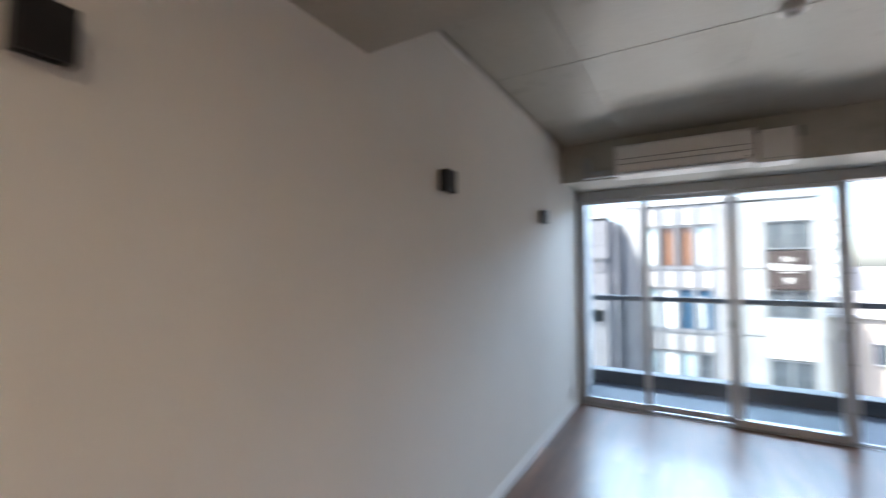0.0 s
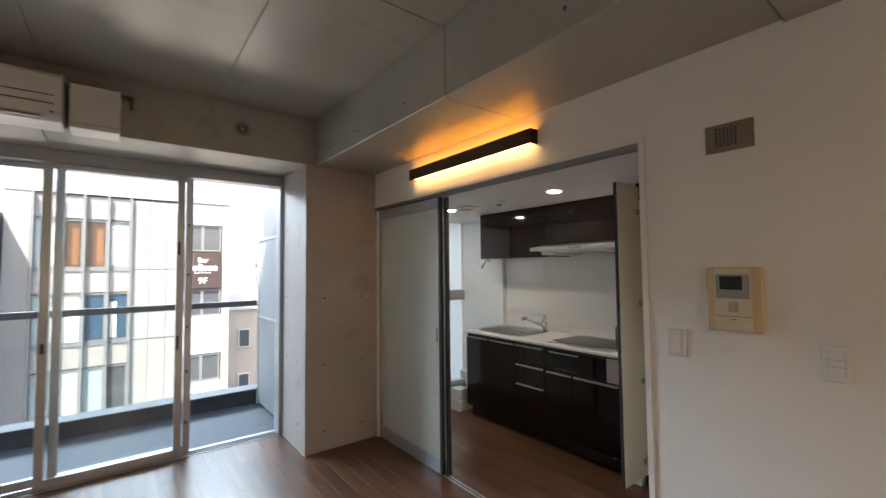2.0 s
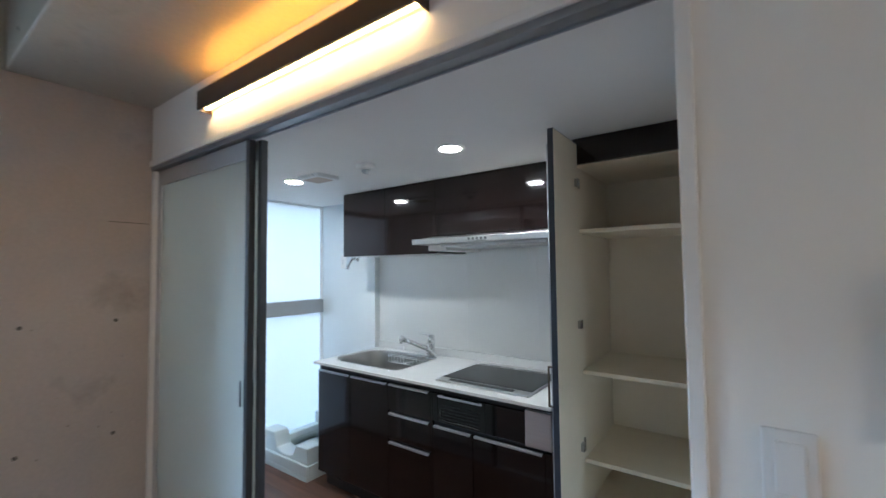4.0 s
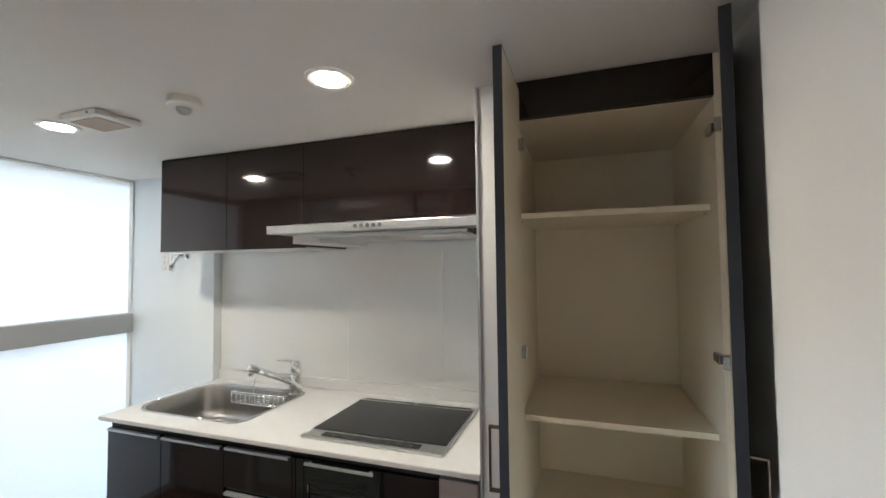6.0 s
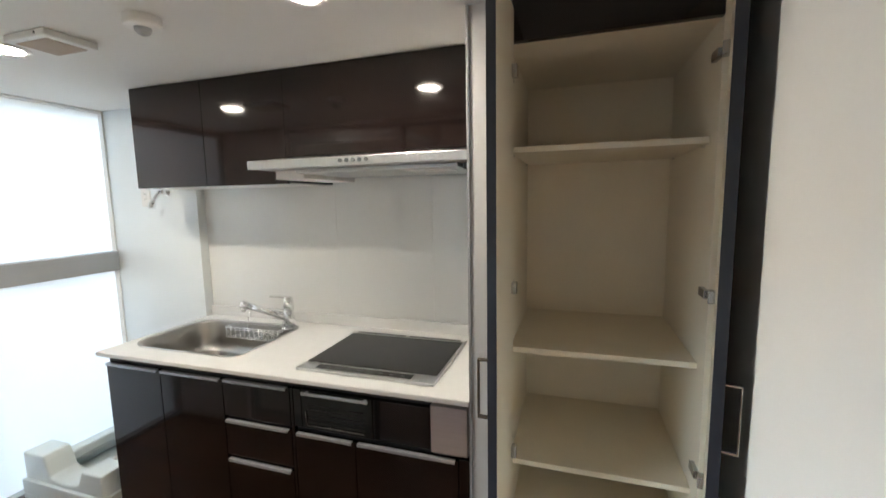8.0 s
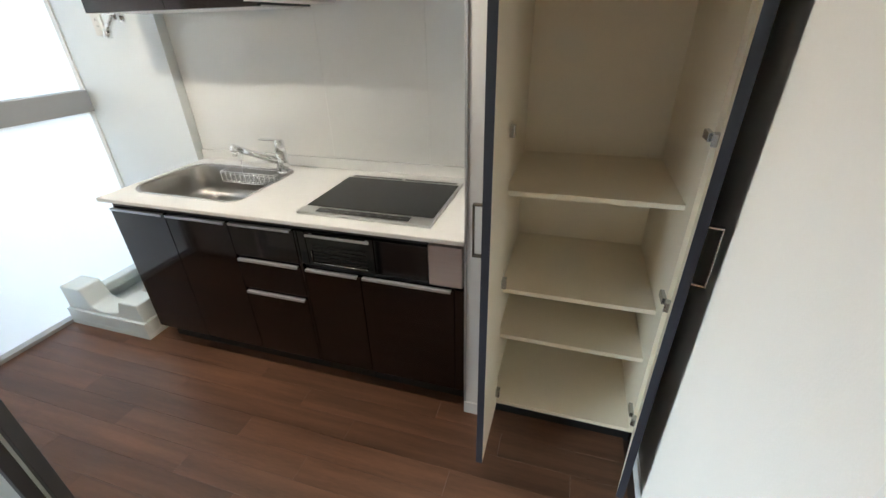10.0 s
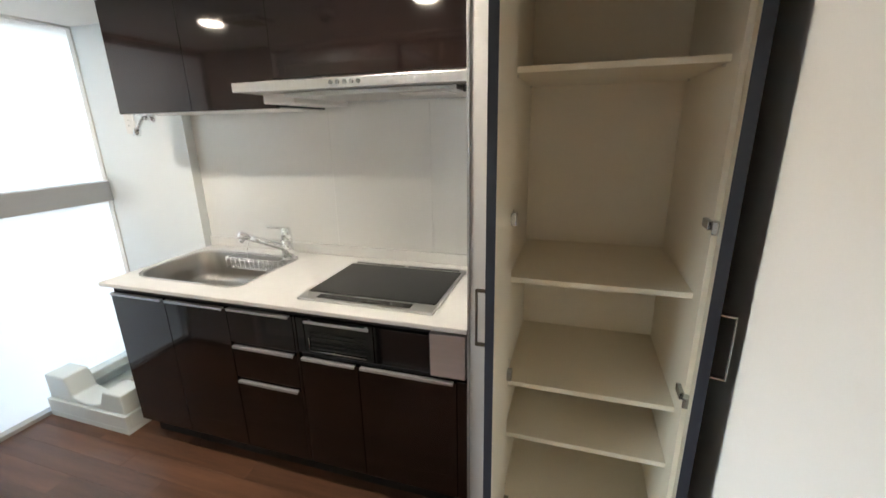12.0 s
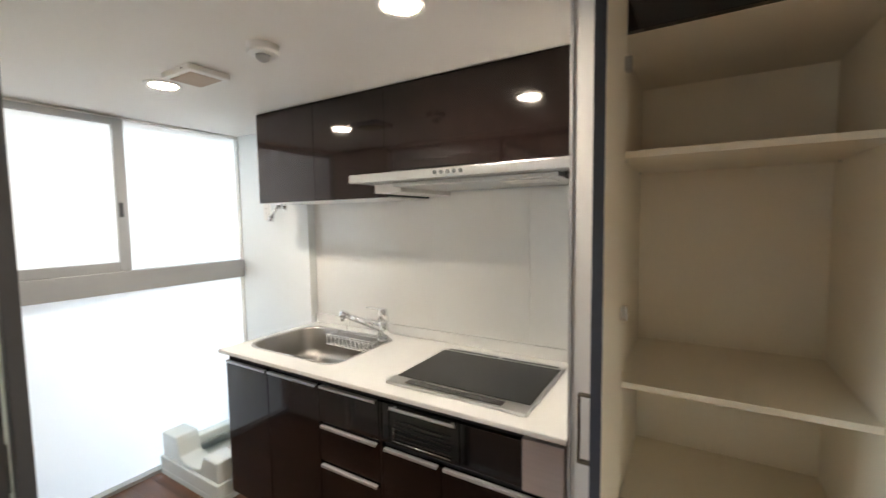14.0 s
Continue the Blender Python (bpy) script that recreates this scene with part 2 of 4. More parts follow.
W_BROWN = material("window_brown_room", (0.10, 0.058, 0.05), 0.12, var=0.3, scale=1.0)
W_ORANGE = material("window_orange_blind", (0.22, 0.105, 0.055), 0.3, var=0.2, scale=2, stretch=(6, 1, 0.5))
W_BLUE = material("window_blue_blind", (0.028, 0.075, 0.135), 0.2, var=0.2, scale=1.5)
SIGN_B = material("sign_board", (0.05, 0.036, 0.034), 0.4, var=0.1)
SIGN_W = material("sign_lettering", (0.80, 0.79, 0.76), 0.5, var=0.03)
ASPH = material("asphalt", (0.05, 0.05, 0.052), 0.85, var=0.2, scale=0.4)


# ---- building blocks ----
def grow(name, bm, mat, parent=None, smooth=False):
    """An object from a bmesh in world coordinates; a part hangs on its thing, whose base is its origin."""
    if parent is not None:
        o = parent.location.copy()
        if parent.parent is not None:
            o += parent.parent.location
        bmesh.ops.translate(bm, vec=-o, verts=bm.verts)
    me = bpy.data.meshes.new(name)
    bm.to_mesh(me)
    bm.free()
    me.materials.append(mat)
    if smooth:
        for f in me.polygons:
            f.use_smooth = True
    ob = new(name, me)
    if parent is not None:
        ob.parent = parent
    return ob


def add_box(bm, x0, x1, y0, y1, z0, z1, bevel=0.0, seg=2):
    b2 = bmesh.new()
    bmesh.ops.create_cube(b2, size=1.0)
    for v in b2.verts:
        v.co = Vector((x0 + (v.co.x + 0.5) * (x1 - x0), y0 + (v.co.y + 0.5) * (y1 - y0), z0 + (v.co.z + 0.5) * (z1 - z0)))
    if bevel:
        bmesh.ops.bevel(b2, geom=list(b2.edges), offset=bevel, segments=seg, affect="EDGES", profile=0.5)
    me = bpy.data.meshes.new("tmp")
    b2.to_mesh(me)
    b2.free()
    bm.from_mesh(me)
    bpy.data.meshes.remove(me)


def box(name, x0, x1, y0, y1, z0, z1, mat, parent=None, bevel=0.0, seg=2):
    bm = bmesh.new()
    add_box(bm, x0, x1, y0, y1, z0, z1, bevel, seg)
    return grow(name, bm, mat, parent)


def boxes(name, items, mat, parent=None, bevel=0.0):
    bm = bmesh.new()
    for it in items:
        add_box(bm, *it, bevel)
    return grow(name, bm, mat, parent)


def prism(name, poly, axis, a0, a1, mat, parent=None):
    """A flat outline pushed along an axis: 'x' takes (y, z) points, 'y' (x, z), 'z' (x, y)."""
    bm = bmesh.new()
    place = {"x": lambda p, a: (a, p[0], p[1]), "y": lambda p, a: (p[0], a, p[1]), "z": lambda p, a: (p[0], p[1], a)}[axis]
    lo = [bm.verts.new(place(p, a0)) for p in poly]
    hi = [bm.verts.new(place(p, a1)) for p in poly]
    bm.faces.new(lo)
    bm.faces.new(hi)
    for i in range(len(poly)):
        j = (i + 1) % len(poly)
        bm.faces.new((lo[i], lo[j], hi[j], hi[i]))
    bmesh.ops.recalc_face_normals(bm, faces=bm.faces)
    return grow(name, bm, mat, parent)


def add_tube(bm, p0, p1, r0, r1=None, n=16, caps=True):
    p0, p1 = Vector(p0), Vector(p1)
    r1 = r0 if r1 is None else r1
    q = (p1 - p0).to_track_quat("Z", "Y")
    rings = []
    for p, r in ((p0, r0), (p1, r1)):
        rings.append([bm.verts.new(p + q @ Vector((r * math.cos(2 * math.pi * i / n), r * math.sin(2 * math.pi * i / n), 0))) for i in range(n)])
    for i in range(n):
        j = (i + 1) % n
        bm.faces.new((rings[0][i], rings[0][j], rings[1][j], rings[1][i]))
    if caps:
        bm.faces.new(rings[0][::-1])
        bm.faces.new(rings[1])


def tube(name, p0, p1, r0, mat, parent=None, r1=None, n=24):
    bm = bmesh.new()
    add_tube(bm, p0, p1, r0, r1, n)
    ob = grow(name, bm, mat, parent)
    for f in ob.data.polygons:
        f.use_smooth = len(f.vertices) == 4
    return ob


def wire(name, runs, r, mat, parent=None, res=6):
    """Bent rods along runs of points, as one mesh."""
    bm = bmesh.new()
    for pts in runs:
        for a, b in zip(pts, pts[1:]):
            add_tube(bm, a, b, r, n=res)
        for a in pts:
            bmesh.ops.create_uvsphere(bm, u_segments=res, v_segments=4, radius=r, matrix=Matrix.Translation(a))
    return grow(name, bm, mat, parent, smooth=True)


def turned(name, rings, centre, mat, parent=None, n=40, axis="z"):
    """A body of revolution from (radius, height) rings about an axis through centre."""
    bm = bmesh.new()
    loops = []
    for r, h in rings:
        loop = []
        for i in range(n):
            a = 2 * math.pi * i / n
            v = {"z": (r * math.cos(a), r * math.sin(a), h), "y": (r * math.cos(a), h, r * math.sin(a)), "x": (h, r * math.cos(a), r * math.sin(a))}[axis]
            loop.append(bm.verts.new(Vector(centre) + Vector(v)))
        loops.append(loop)
    for a, b in zip(loops, loops[1:]):
        for i in range(n):
            j = (i + 1) % n
            bm.faces.new((a[i], a[j], b[j], b[i]))
    bm.faces.new(loops[0])
    bm.faces.new(loops[-1])
    bmesh.ops.recalc_face_normals(bm, faces=bm.faces)
    return grow(name, bm, mat, parent)


def rounded(x0, x1, y0, y1, r_far, r_near=None, n=9):
    """A rectangle with round corners, whose radius may differ between its two ends."""
    pts = []
    q = r_far if r_near is None else r_near
    for cx, cy, a0, r in ((x1 - r_far, y1 - r_far, 0, r_far), (x0 + r_far, y1 - r_far, 90, r_far), (x0 + q, y0 + q, 180, q), (x1 - q, y0 + q, 270, q)):
        for i in range(n + 1):
            a = radians(a0 + 90 * i / n)
            pts.append((cx + r * math.cos(a), cy + r * math.sin(a)))
    return pts


def thing(name, at, label, category, group="", kind=""):
    ob = new(name)
    ob.location = at
    ob.empty_display_size = 0.05
    return tagged(ob, label, category, group, kind)


def setting(ob, label, category):
    return tagged(ob, label, category, kind="structure")


# ---- the rooms ----
XW, XE, XK = -0.985, 2.70, 2.80          # west wall, east wall and its kitchen face
YS, YB, YG = -2.60, 4.365, 5.01          # south wall, beam face, glazing
ZC, ZB, ZK = 2.74, 2.36, 2.07            # coffered ceiling, beam underside, kitchen ceiling
XB, YK, XP = 4.34, 1.787, 4.28           # kitchen back wall, kitchen south wall, wall behind the washer pan

floor = setting(box("floor", XW, XB, YS, YG + 0.06, -0.20, -0.012, GROOVE), "dark walnut plank floor through both rooms", "floor")

w = setting(box("wall_west", XW - 0.15, XW, YS - 0.15, YG + 0.09, -0.2, 2.69, WALL), "white papered wall with three black wall lamps", "wall")
box("top_trim", XW + 0.0002, XW + 0.012, 1.387, YB, 2.691, 2.716, TRIM, w, 0.003)
setting(box("wall_west_upper", XW - 0.15, XW - 0.0005, YS - 0.15, YG + 0.09, 2.6905, 2.95, CONC), "bare concrete strip above the papered wall", "wall")
setting(box("wall_south", XW, XB, YS - 0.15, YS, -0.2, 2.346, WALL), "plain white papered end wall", "wall")
setting(prism("wall_east", [(YS, -0.2), (1.915, -0.2), (1.915, 2.0465), (YB, 2.0465), (YB, ZB - 0.002), (1.387, ZB - 0.002), (1.387, 2.345), (YS, 2.345)], "x", XE, XK, WALL),
        "white papered wall with a wide opening to the kitchen", "wall")
setting(box("column", 2.06, XK, YB, YG + 0.09, -0.2, ZB, CONC_L), "pale cast concrete column with form-tie holes", "column")
setting(box("wall_kitchen_back", XB, XB + 0.15, YS, YG + 0.09, -0.2, 2.2, KWALL), "white kitchen back wall", "wall")
setting(box("wall_kitchen_return", XP, XB, 4.30, YG + 0.09, -0.2, ZK, KWALL), "white wall step beside the kitchen window", "wall")
setting(prism("wall_kitchen_south", [(XK, 1.55), (XB, 1.55), (XB, 1.862), (3.335, 1.862), (3.335, 1.9135), (XK, 1.9135)], "z", -0.2, ZK, WALL), "white papered kitchen side wall with a shallow door recess", "wall")
setting(box("ceiling_kitchen", XK, XB, YS, YG + 0.09, ZK, 2.30, KCEIL), "smooth white kitchen ceiling", "ceiling")

# coffered concrete ceiling: formwork panels with open seams
bm = bmesh.new()
add_box(bm, XW, 2.148, 1.386, YB, ZC + 0.010, ZC + 0.2)
xs = [XW, -0.442, 0.468, 1.382, 2.148]
ys = [1.386, 2.648, YB]
for a, b in zip(xs, xs[1:]):
    for c, d in zip(ys, ys[1:]):
        add_box(bm, a + 0.0035, b - 0.0035, c + 0.0035, d - 0.0035, ZC, ZC + 0.0095)
setting(grow("ceiling", bm, CONC), "sealed cast concrete ceiling with formwork seams", "ceiling")
bm = bmesh.new()
add_box(bm, XW - 0.15, XB, YS - 0.15, 1.378, 2.346, 2.95)
setting(grow("ceiling_south", bm, CONC), "lower concrete slab over the rear of the room", "ceiling")


def cast_beam(name, x0, x1, y0, y1, z0, z1, seams, label):
    """A beam in cast lengths with a fine seam between them."""
    bm = bmesh.new()
    for a, b in zip(seams, seams[1:]):
        if y1 - y0 > x1 - x0:
            add_box(bm, x0, x1, a + 0.0015, b - 0.0015, z0, z1, 0.004, 1)
        else:
            add_box(bm, a + 0.0015, b - 0.0015, y0, y1, z0, z1, 0.004, 1)
    return setting(grow(name, bm, CONC), label, "beam")


cast_beam("beam_east", 2.148, XB, 1.37, YB, ZB, 2.95, [1.387, 2.622, YB], "cast concrete beam above the kitchen opening")
cast_beam("beam_north", XW, XB, YB, YG + 0.09, ZB + 0.002, 2.95, [XW, 0.468, XB], "cast concrete beam above the balcony window")


def tie_holes(parent, spots, normal):
    bm = bmesh.new()
    for s in spots:
        c, nrm = Vector(s), Vector(normal)
        add_tube(bm, c - nrm * 0.002, c + nrm * 0.0015, 0.009, n=14)
    return grow("tie_hole", bm, SEAM, parent)


col = bpy.data.objects["column"]
tie_holes(col, [(x, YB, z) for x in (2.22, 2.56) for z in (0.16, 0.70, 1.25)], (0, -1, 0))
tie_holes(col, [(2.06, y, z) for y in (4.55, 4.85) for z in (0.2, 0.72, 1.25, 1.85)], (-1, 0, 0))
box("cast_line", 2.52, XE - 0.01, YB - 0.001, YB + 0.01, 1.738, 1.741, SEAM, col)
tie_holes(bpy.data.objects["beam_east"], [(2.148, y, 2.45) for y in (3.0, 3.6, 4.1, 1.9)], (-1, 0, 0))

# baseboards
bb = setting(boxes("baseboard_west", [(XW, XW + 0.009, YS, YG - 0.06, -0.012, 0.062)], TRIM, None, 0.002), "white baseboard along the papered wall", "baseboard")
setting(boxes("baseboard_east", [(XE - 0.009, XE, YS, 1.885, -0.012, 0.062)], TRIM, None, 0.002), "white baseboard along the papered wall", "baseboard")
setting(boxes("baseboard_kitchen", [(XK + 0.03, 3.334, 1.914, 1.923, -0.012, 0.062), (3.337, 3.68, 1.8625, 1.871, -0.012, 0.062)], TRIM, None, 0.002), "white baseboard beside the tall cupboard", "baseboard")

# ---- balcony window ----
win = thing("window_1", (0.5, YG, 0), "silver aluminium sliding window, one leaf pushed open to the balcony", "window", kind="structure")
boxes("frame", [(XW, 2.06, YG - 0.05, YG + 0.09, 2.265, ZB - 0.001), (XW, XW + 0.035, YG - 0.05, YG + 0.09, 0.0, 2.264),
                (2.028, 2.06, YG - 0.05, YG + 0.09, 0.0, 2.264)], ALU_W, win, 0.003)
boxes("sill_track", [(XW, 2.06, YG - 0.055, YG + 0.09, -0.012, 0.004), (XW, 2.06, YG - 0.028, YG - 0.022, 0.0041, 0.014), (XW, 2.06, YG + 0.018, YG + 0.024, 0.0041, 0.014)], ALU_W, win)


def leaf(x0, x1, y, stile):
    """One glazed leaf: rails and stiles as one frame, and its pane."""
    boxes("leaf_frame", [(x0, x0 + stile, y - 0.016, y + 0.016, 0.016, 2.262), (x1 - stile, x1, y - 0.016, y + 0.016, 0.016, 2.262),
                         (x0 + stile, x1 - stile, y - 0.016, y + 0.016, 0.016, 0.075), (x0 + stile, x1 - stile, y - 0.016, y + 0.016, 2.225, 2.262)], ALU, win, 0.003)
    g = box("pane", x0 + stile, x1 - stile, y - 0.003, y + 0.003, 0.075, 2.225, GLASS, win)
    g.visible_shadow = False


leaf(XW + 0.036, -0.25, YG + 0.022, 0.055)
leaf(-0.318, 0.472, YG + 0.055, 0.052)
leaf(0.425, 1.275, YG - 0.025, 0.052)
leaf(0.49, 1.34, YG + 0.022, 0.052)
box("leaf_latch", 0.44, 0.462, YG - 0.056, YG - 0.041, 0.93, 1.0, DARK, win, 0.003)
boxes("pull", [(1.228, 1.246, YG - 0.047, YG - 0.041, z, z + 0.11) for z in (0.86, 1.62)], DARK, win, 0.002)
boxes("stile_clip", [(1.30, 1.318, YG - 0.004, YG + 0.005, z, z + 0.02) for z in (0.25, 0.66, 1.02, 1.45, 1.86)], DARK, win, 0.002)

# ---- opening to the kitchen: frame, track and two stacked frosted leaves ----
opn = thing("door_frame", (2.75, 3.1, 0), "white and grey door frame round the kitchen opening", "door frame", kind="structure")
boxes("casing", [(XE - 0.012, XK + 0.012, 1.888, 1.9145, 0.0, 2.072), (XE - 0.012, XE - 0.001, 1.9146, YB - 0.001, 2.045, 2.072)], TRIM, opn, 0.003)
boxes("jamb", [(XE + 0.002, XK - 0.002, 4.335, YB - 0.001, 0.0, 2.021)], TRIM, opn, 0.002)
boxes("head_track", [(XE - 0.004, XE + 0.012, 1.9146, YB - 0.001, 2.022, 2.0445), (XE + 0.0125, XE + 0.045, 1.9146, YB - 0.001, 2.028, 2.0445), (XE + 0.0455, XE + 0.052, 1.9146, YB - 0.001, 2.022, 2.0445)], ALU_D, opn, 0.001)
boxes("floor_track", [(2.728, 2.736, 1.9146, 4.33, 0.0005, 0.004), (2.756, 2.764, 1.9146, 4.33, 0.0005, 0.004)], ALU, opn)


def sliding_leaf(x, y0, y1, label):
    d = thing("sliding_door", (x, (y0 + y1) / 2, 0.005), label, "sliding door", "kitchen sliding doors")
    t = 0.013
    boxes("leaf_frame", [(x - t, x + t, y1 - 0.045, y1, 0.006, 2.018), (x - t, x + t, y0 + 0.026, y1 - 0.0455, 1.94, 2.018),
                         (x - t, x + t, y0 + 0.026, y1 - 0.0455, 0.006, 0.105)], ALU, d, 0.002)
    box("dark_stile", x - t - 0.001, x + t + 0.001, y0, y0 + 0.025, 0.006, 2.018, DARK, d, 0.002)
    box("frosted_panel", x - 0.006, x + 0.006, y0 + 0.026, y1 - 0.046, 0.106, 1.939, FROST_D, d)
    box("pull", x - t - 0.004, x - t - 0.001, y0 + 0.04, y0 + 0.052, 0.95, 1.05, DARK, d, 0.001)
    return d


sliding_leaf(2.732, 3.42, 4.33, "frosted sliding door with a slim silver frame, pushed open")
sliding_leaf(2.764, 3.385, 4.328, "frosted sliding door stacked behind the open one")

# ---- kitchen window: frosted panes in grey rails ----
kw = thing("window_2", (3.54, 4.98, 0), "frosted kitchen window with grey rails and a sliding sash", "window", kind="structure")
KY = 4.985
boxes("frame", [(XK, XP, KY - 0.03, KY + 0.07, -0.012, 0.020), (XK, XK + 0.03, KY - 0.03, KY + 0.07, 0.021, 2.058)], ALU_W, kw, 0.002)
# top and right frame edges in white: the bright pane's glare as colour
boxes("frame_edge", [(XK, XP, KY - 0.012, KY + 0.07, 2.0585, ZK - 0.001), (XP - 0.010, XP - 0.001, KY - 0.012, KY + 0.07, 0.021, 2.058)], TRIM, kw, 0.002)
box("mid_rail", XK + 0.031, XP - 0.011, KY - 0.035, KY + 0.05, 1.105, 1.222, RAIL, kw, 0.003)
boxes("sash_frame", [(XK + 0.032, 3.545, KY - 0.03, KY - 0.002, 1.223, 1.275), (3.545, 3.598, KY - 0.03, KY - 0.002, 1.223, 2.054), (XK + 0.032, 3.545, KY - 0.03, KY - 0.002, 2.02, 2.054)], RAIL, kw, 0.002)
box("sash_lock", 3.552, 3.57, KY - 0.045, KY - 0.031, 1.52, 1.60, DARK, kw, 0.003)
for n_, (a, b, c, d, y) in enumerate(((XK + 0.031, XP - 0.011, 0.021, 1.104, KY + 0.02), (3.57, XP - 0.011, 1.223, 2.058, KY + 0.02), (XK + 0.032, 3.544, 1.276, 2.019, KY - 0.012))):
    g = box("pane", a, b, y - 0.003, y + 0.003, c, d, FROST, kw)

# ---- outside: balcony ----
deck = setting(box("balcony_floor", -1.25, 2.32, YG + 0.095, 6.42, -0.30, -0.05, DECK), "dark grey non-slip sheet on the balcony floor", "balcony")
gut = setting(boxes("balcony_kerb", [(-1.22, 2.25, 6.24, 6.42, -0.049, 0.085), (-1.22, 2.25, 6.20, 6.44, 0.086, 0.12)], DARK, None, 0.006), "dark metal-capped kerb at the balcony edge", "kerb")
rail = thing("balcony_railing", (0.5, 6.32, 0.12), "dark handrail over clear glass at the balcony edge", "railing", kind="structure")
box("handrail", -1.22, 2.22, 6.285, 6.345, 1.07, 1.135, DARK, rail, 0.008)
boxes("post", [(x - 0.02, x + 0.02, 6.30, 6.33, 0.121, 1.069) for x in (-1.19, 2.19)], DARK, rail, 0.003)
g = box("pane", -1.165, 2.165, 6.312, 6.318, 0.14, 1.069, GLASS, rail)
g.visible_shadow = False
pe = thing("balcony_screen", (2.17, 5.6, -0.05), "pale grey partition board closing the balcony's end", "partition", kind="structure")
box("lower_board", 2.155, 2.175, 5.14, 6.18, -0.02, 0.95, PERF, pe, 0.003)
box("upper_board", 2.155, 2.175, 5.14, 6.18, 0.97, 1.825, PERF, pe, 0.003)
boxes("post", [(2.14, 2.19, 5.105, 5.139, -0.05, 2.36), (2.145, 2.185, 6.181, 6.22, -0.05, 1.86), (2.145, 2.185, 5.14, 6.18, 1.826, 1.85), (2.145, 2.185, 5.14, 6.18, 0.951, 0.969)], ALU_W, pe, 0.003)
pw = thing("balcony_screen", (-1.07, 5.4, -0.05), "perforated grey metal screen at the balcony's end", "partition", kind="structure")
box("lower_board", -1.075, -1.06, 5.14, 5.68, -0.02, 0.99, TWR_G, pw, 0.003)
box("perforated_board", -1.075, -1.06, 5.14, 5.68, 1.01, 1.82, PERF, pw, 0.003)
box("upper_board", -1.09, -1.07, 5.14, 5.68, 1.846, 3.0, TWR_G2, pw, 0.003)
boxes("post", [(-1.09, -1.05, 5.105, 5.139, -0.05, 2.36), (-1.085, -1.052, 5.14, 5.68, 1.821, 1.845), (-1.085, -1.052, 5.14, 5.68, 0.991, 1.009)], ALU_W, pw, 0.003)
for k in range(16):
    boxes("slat", [(-1.0595, -1.0575, 5.16, 5.66, 1.03 + 0.048 * k, 1.05 + 0.048 * k)], ALU_W, pw)
setting(box("outer_pier_west", -1.35, -1.06, 5.69, 6.19, -0.05, 3.2, TWR_P), "pale outer pier beside the perforated screen", "wall")
setting(box("outer_panel_brown", 2.20, 2.26, 5.16, 5.46, 1.2, 3.2, material("brown_board", (0.22, 0.15, 0.11), 0.6, var=0.15)), "brown board beyond the partition", "panel")
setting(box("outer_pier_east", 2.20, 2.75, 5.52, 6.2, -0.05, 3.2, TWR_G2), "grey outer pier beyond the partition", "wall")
setting(box("wall_lower_storeys", -2.0, 4.5, -2.8, 6.42, -26, -0.301, TWR_P), "plain lower storeys under the flat", "wall")
setting(box("ground", -400, 400, -400, 900, -27, -26, ASPH), "grey street level far below", "ground")


# ---- outside: buildings over the street ----
def far_window(parent, x0, x1, z0, z1, y, mat, frame_mat=None, depth=0.12):
    wdw = new("window")
    wdw.location = Vector(((x0 + x1) / 2, y, z0)) - parent.location
    wdw.parent = parent
    f = 0.06
    boxes("frame", [(x0, x1, y - 0.05, y + depth, z0, z0 + f), (x0, x1, y - 0.05, y + depth, z1 - f, z1),
                    (x0, x0 + f, y - 0.05, y + depth, z0 + f, z1 - f), (x1 - f, x1, y - 0.05, y + depth, z0 + f, z1 - f)], frame_mat or TWR_D, wdw)
    box("pane", x0 + f, x1 - f, y + 0.02, y + 0.05, z0 + f, z1 - f, mat, wdw)
    return wdw


def mesh_text(name, body, size, x, y, z, mat, parent):
    """Raised lettering that faces the flat."""
    cu = bpy.data.curves.new(name, "FONT")
    cu.body, cu.size, cu.align_x, cu.extrude = body, size, "CENTER", 0.01
    t = new("tmp_text", cu)
    dg = bpy.context.evaluated_depsgraph_get()
    me = bpy.data.meshes.new_from_object(t.evaluated_get(dg))
    bpy.data.objects.remove(t)
    me.transform(Matrix.Translation(Vector((x, y, z)) - parent.location) @ Euler((radians(90), 0, 0)).to_matrix().to_4x4())
    me.materials.clear()
    me.materials.append(mat)
    ob = new(name, me)
    ob.parent = parent
    return ob


FY = 25.0
b2 = thing("office_building", (1.2, FY, -26), "white panelled office building with finned window bays", "building")
box("body", -2.9, 5.37, FY + 0.30, FY + 12, -26, 5.1, TWR_W, b2)
box("roof_edge", -2.95, 5.42, FY - 0.05, FY + 0.299, 4.92, 5.12, TWR_W, b2)
boxes("wall_panel", [(-2.9, -2.1, FY, FY + 0.299, -26, 4.91), (5.03, 5.37, FY, FY + 0.299, -26, 4.91)], TWR_W, b2)
boxes("wall_panel", [(1.26 + 0.68 * i, 1.26 + 0.68 * i + 0.665, FY + 0.02, FY + 0.299, z, z + 3.2) for i in range(3) for z in (1.62, -1.62, -4.86, -8.10, -11.34)], TWR_W, b2)
boxes("roof_louvre", [(-1.6, 5.1, FY + 1.2, FY + 1.32, 5.3 + 0.17 * i, 5.36 + 0.17 * i) for i in range(8)], TWR_P, b2)
for x in (-1.4, 0.6, 2.6, 4.8):
    box("roof_post", x, x + 0.08, FY + 1.33, FY + 1.4, 5.1, 6.62, TWR_P, b2)
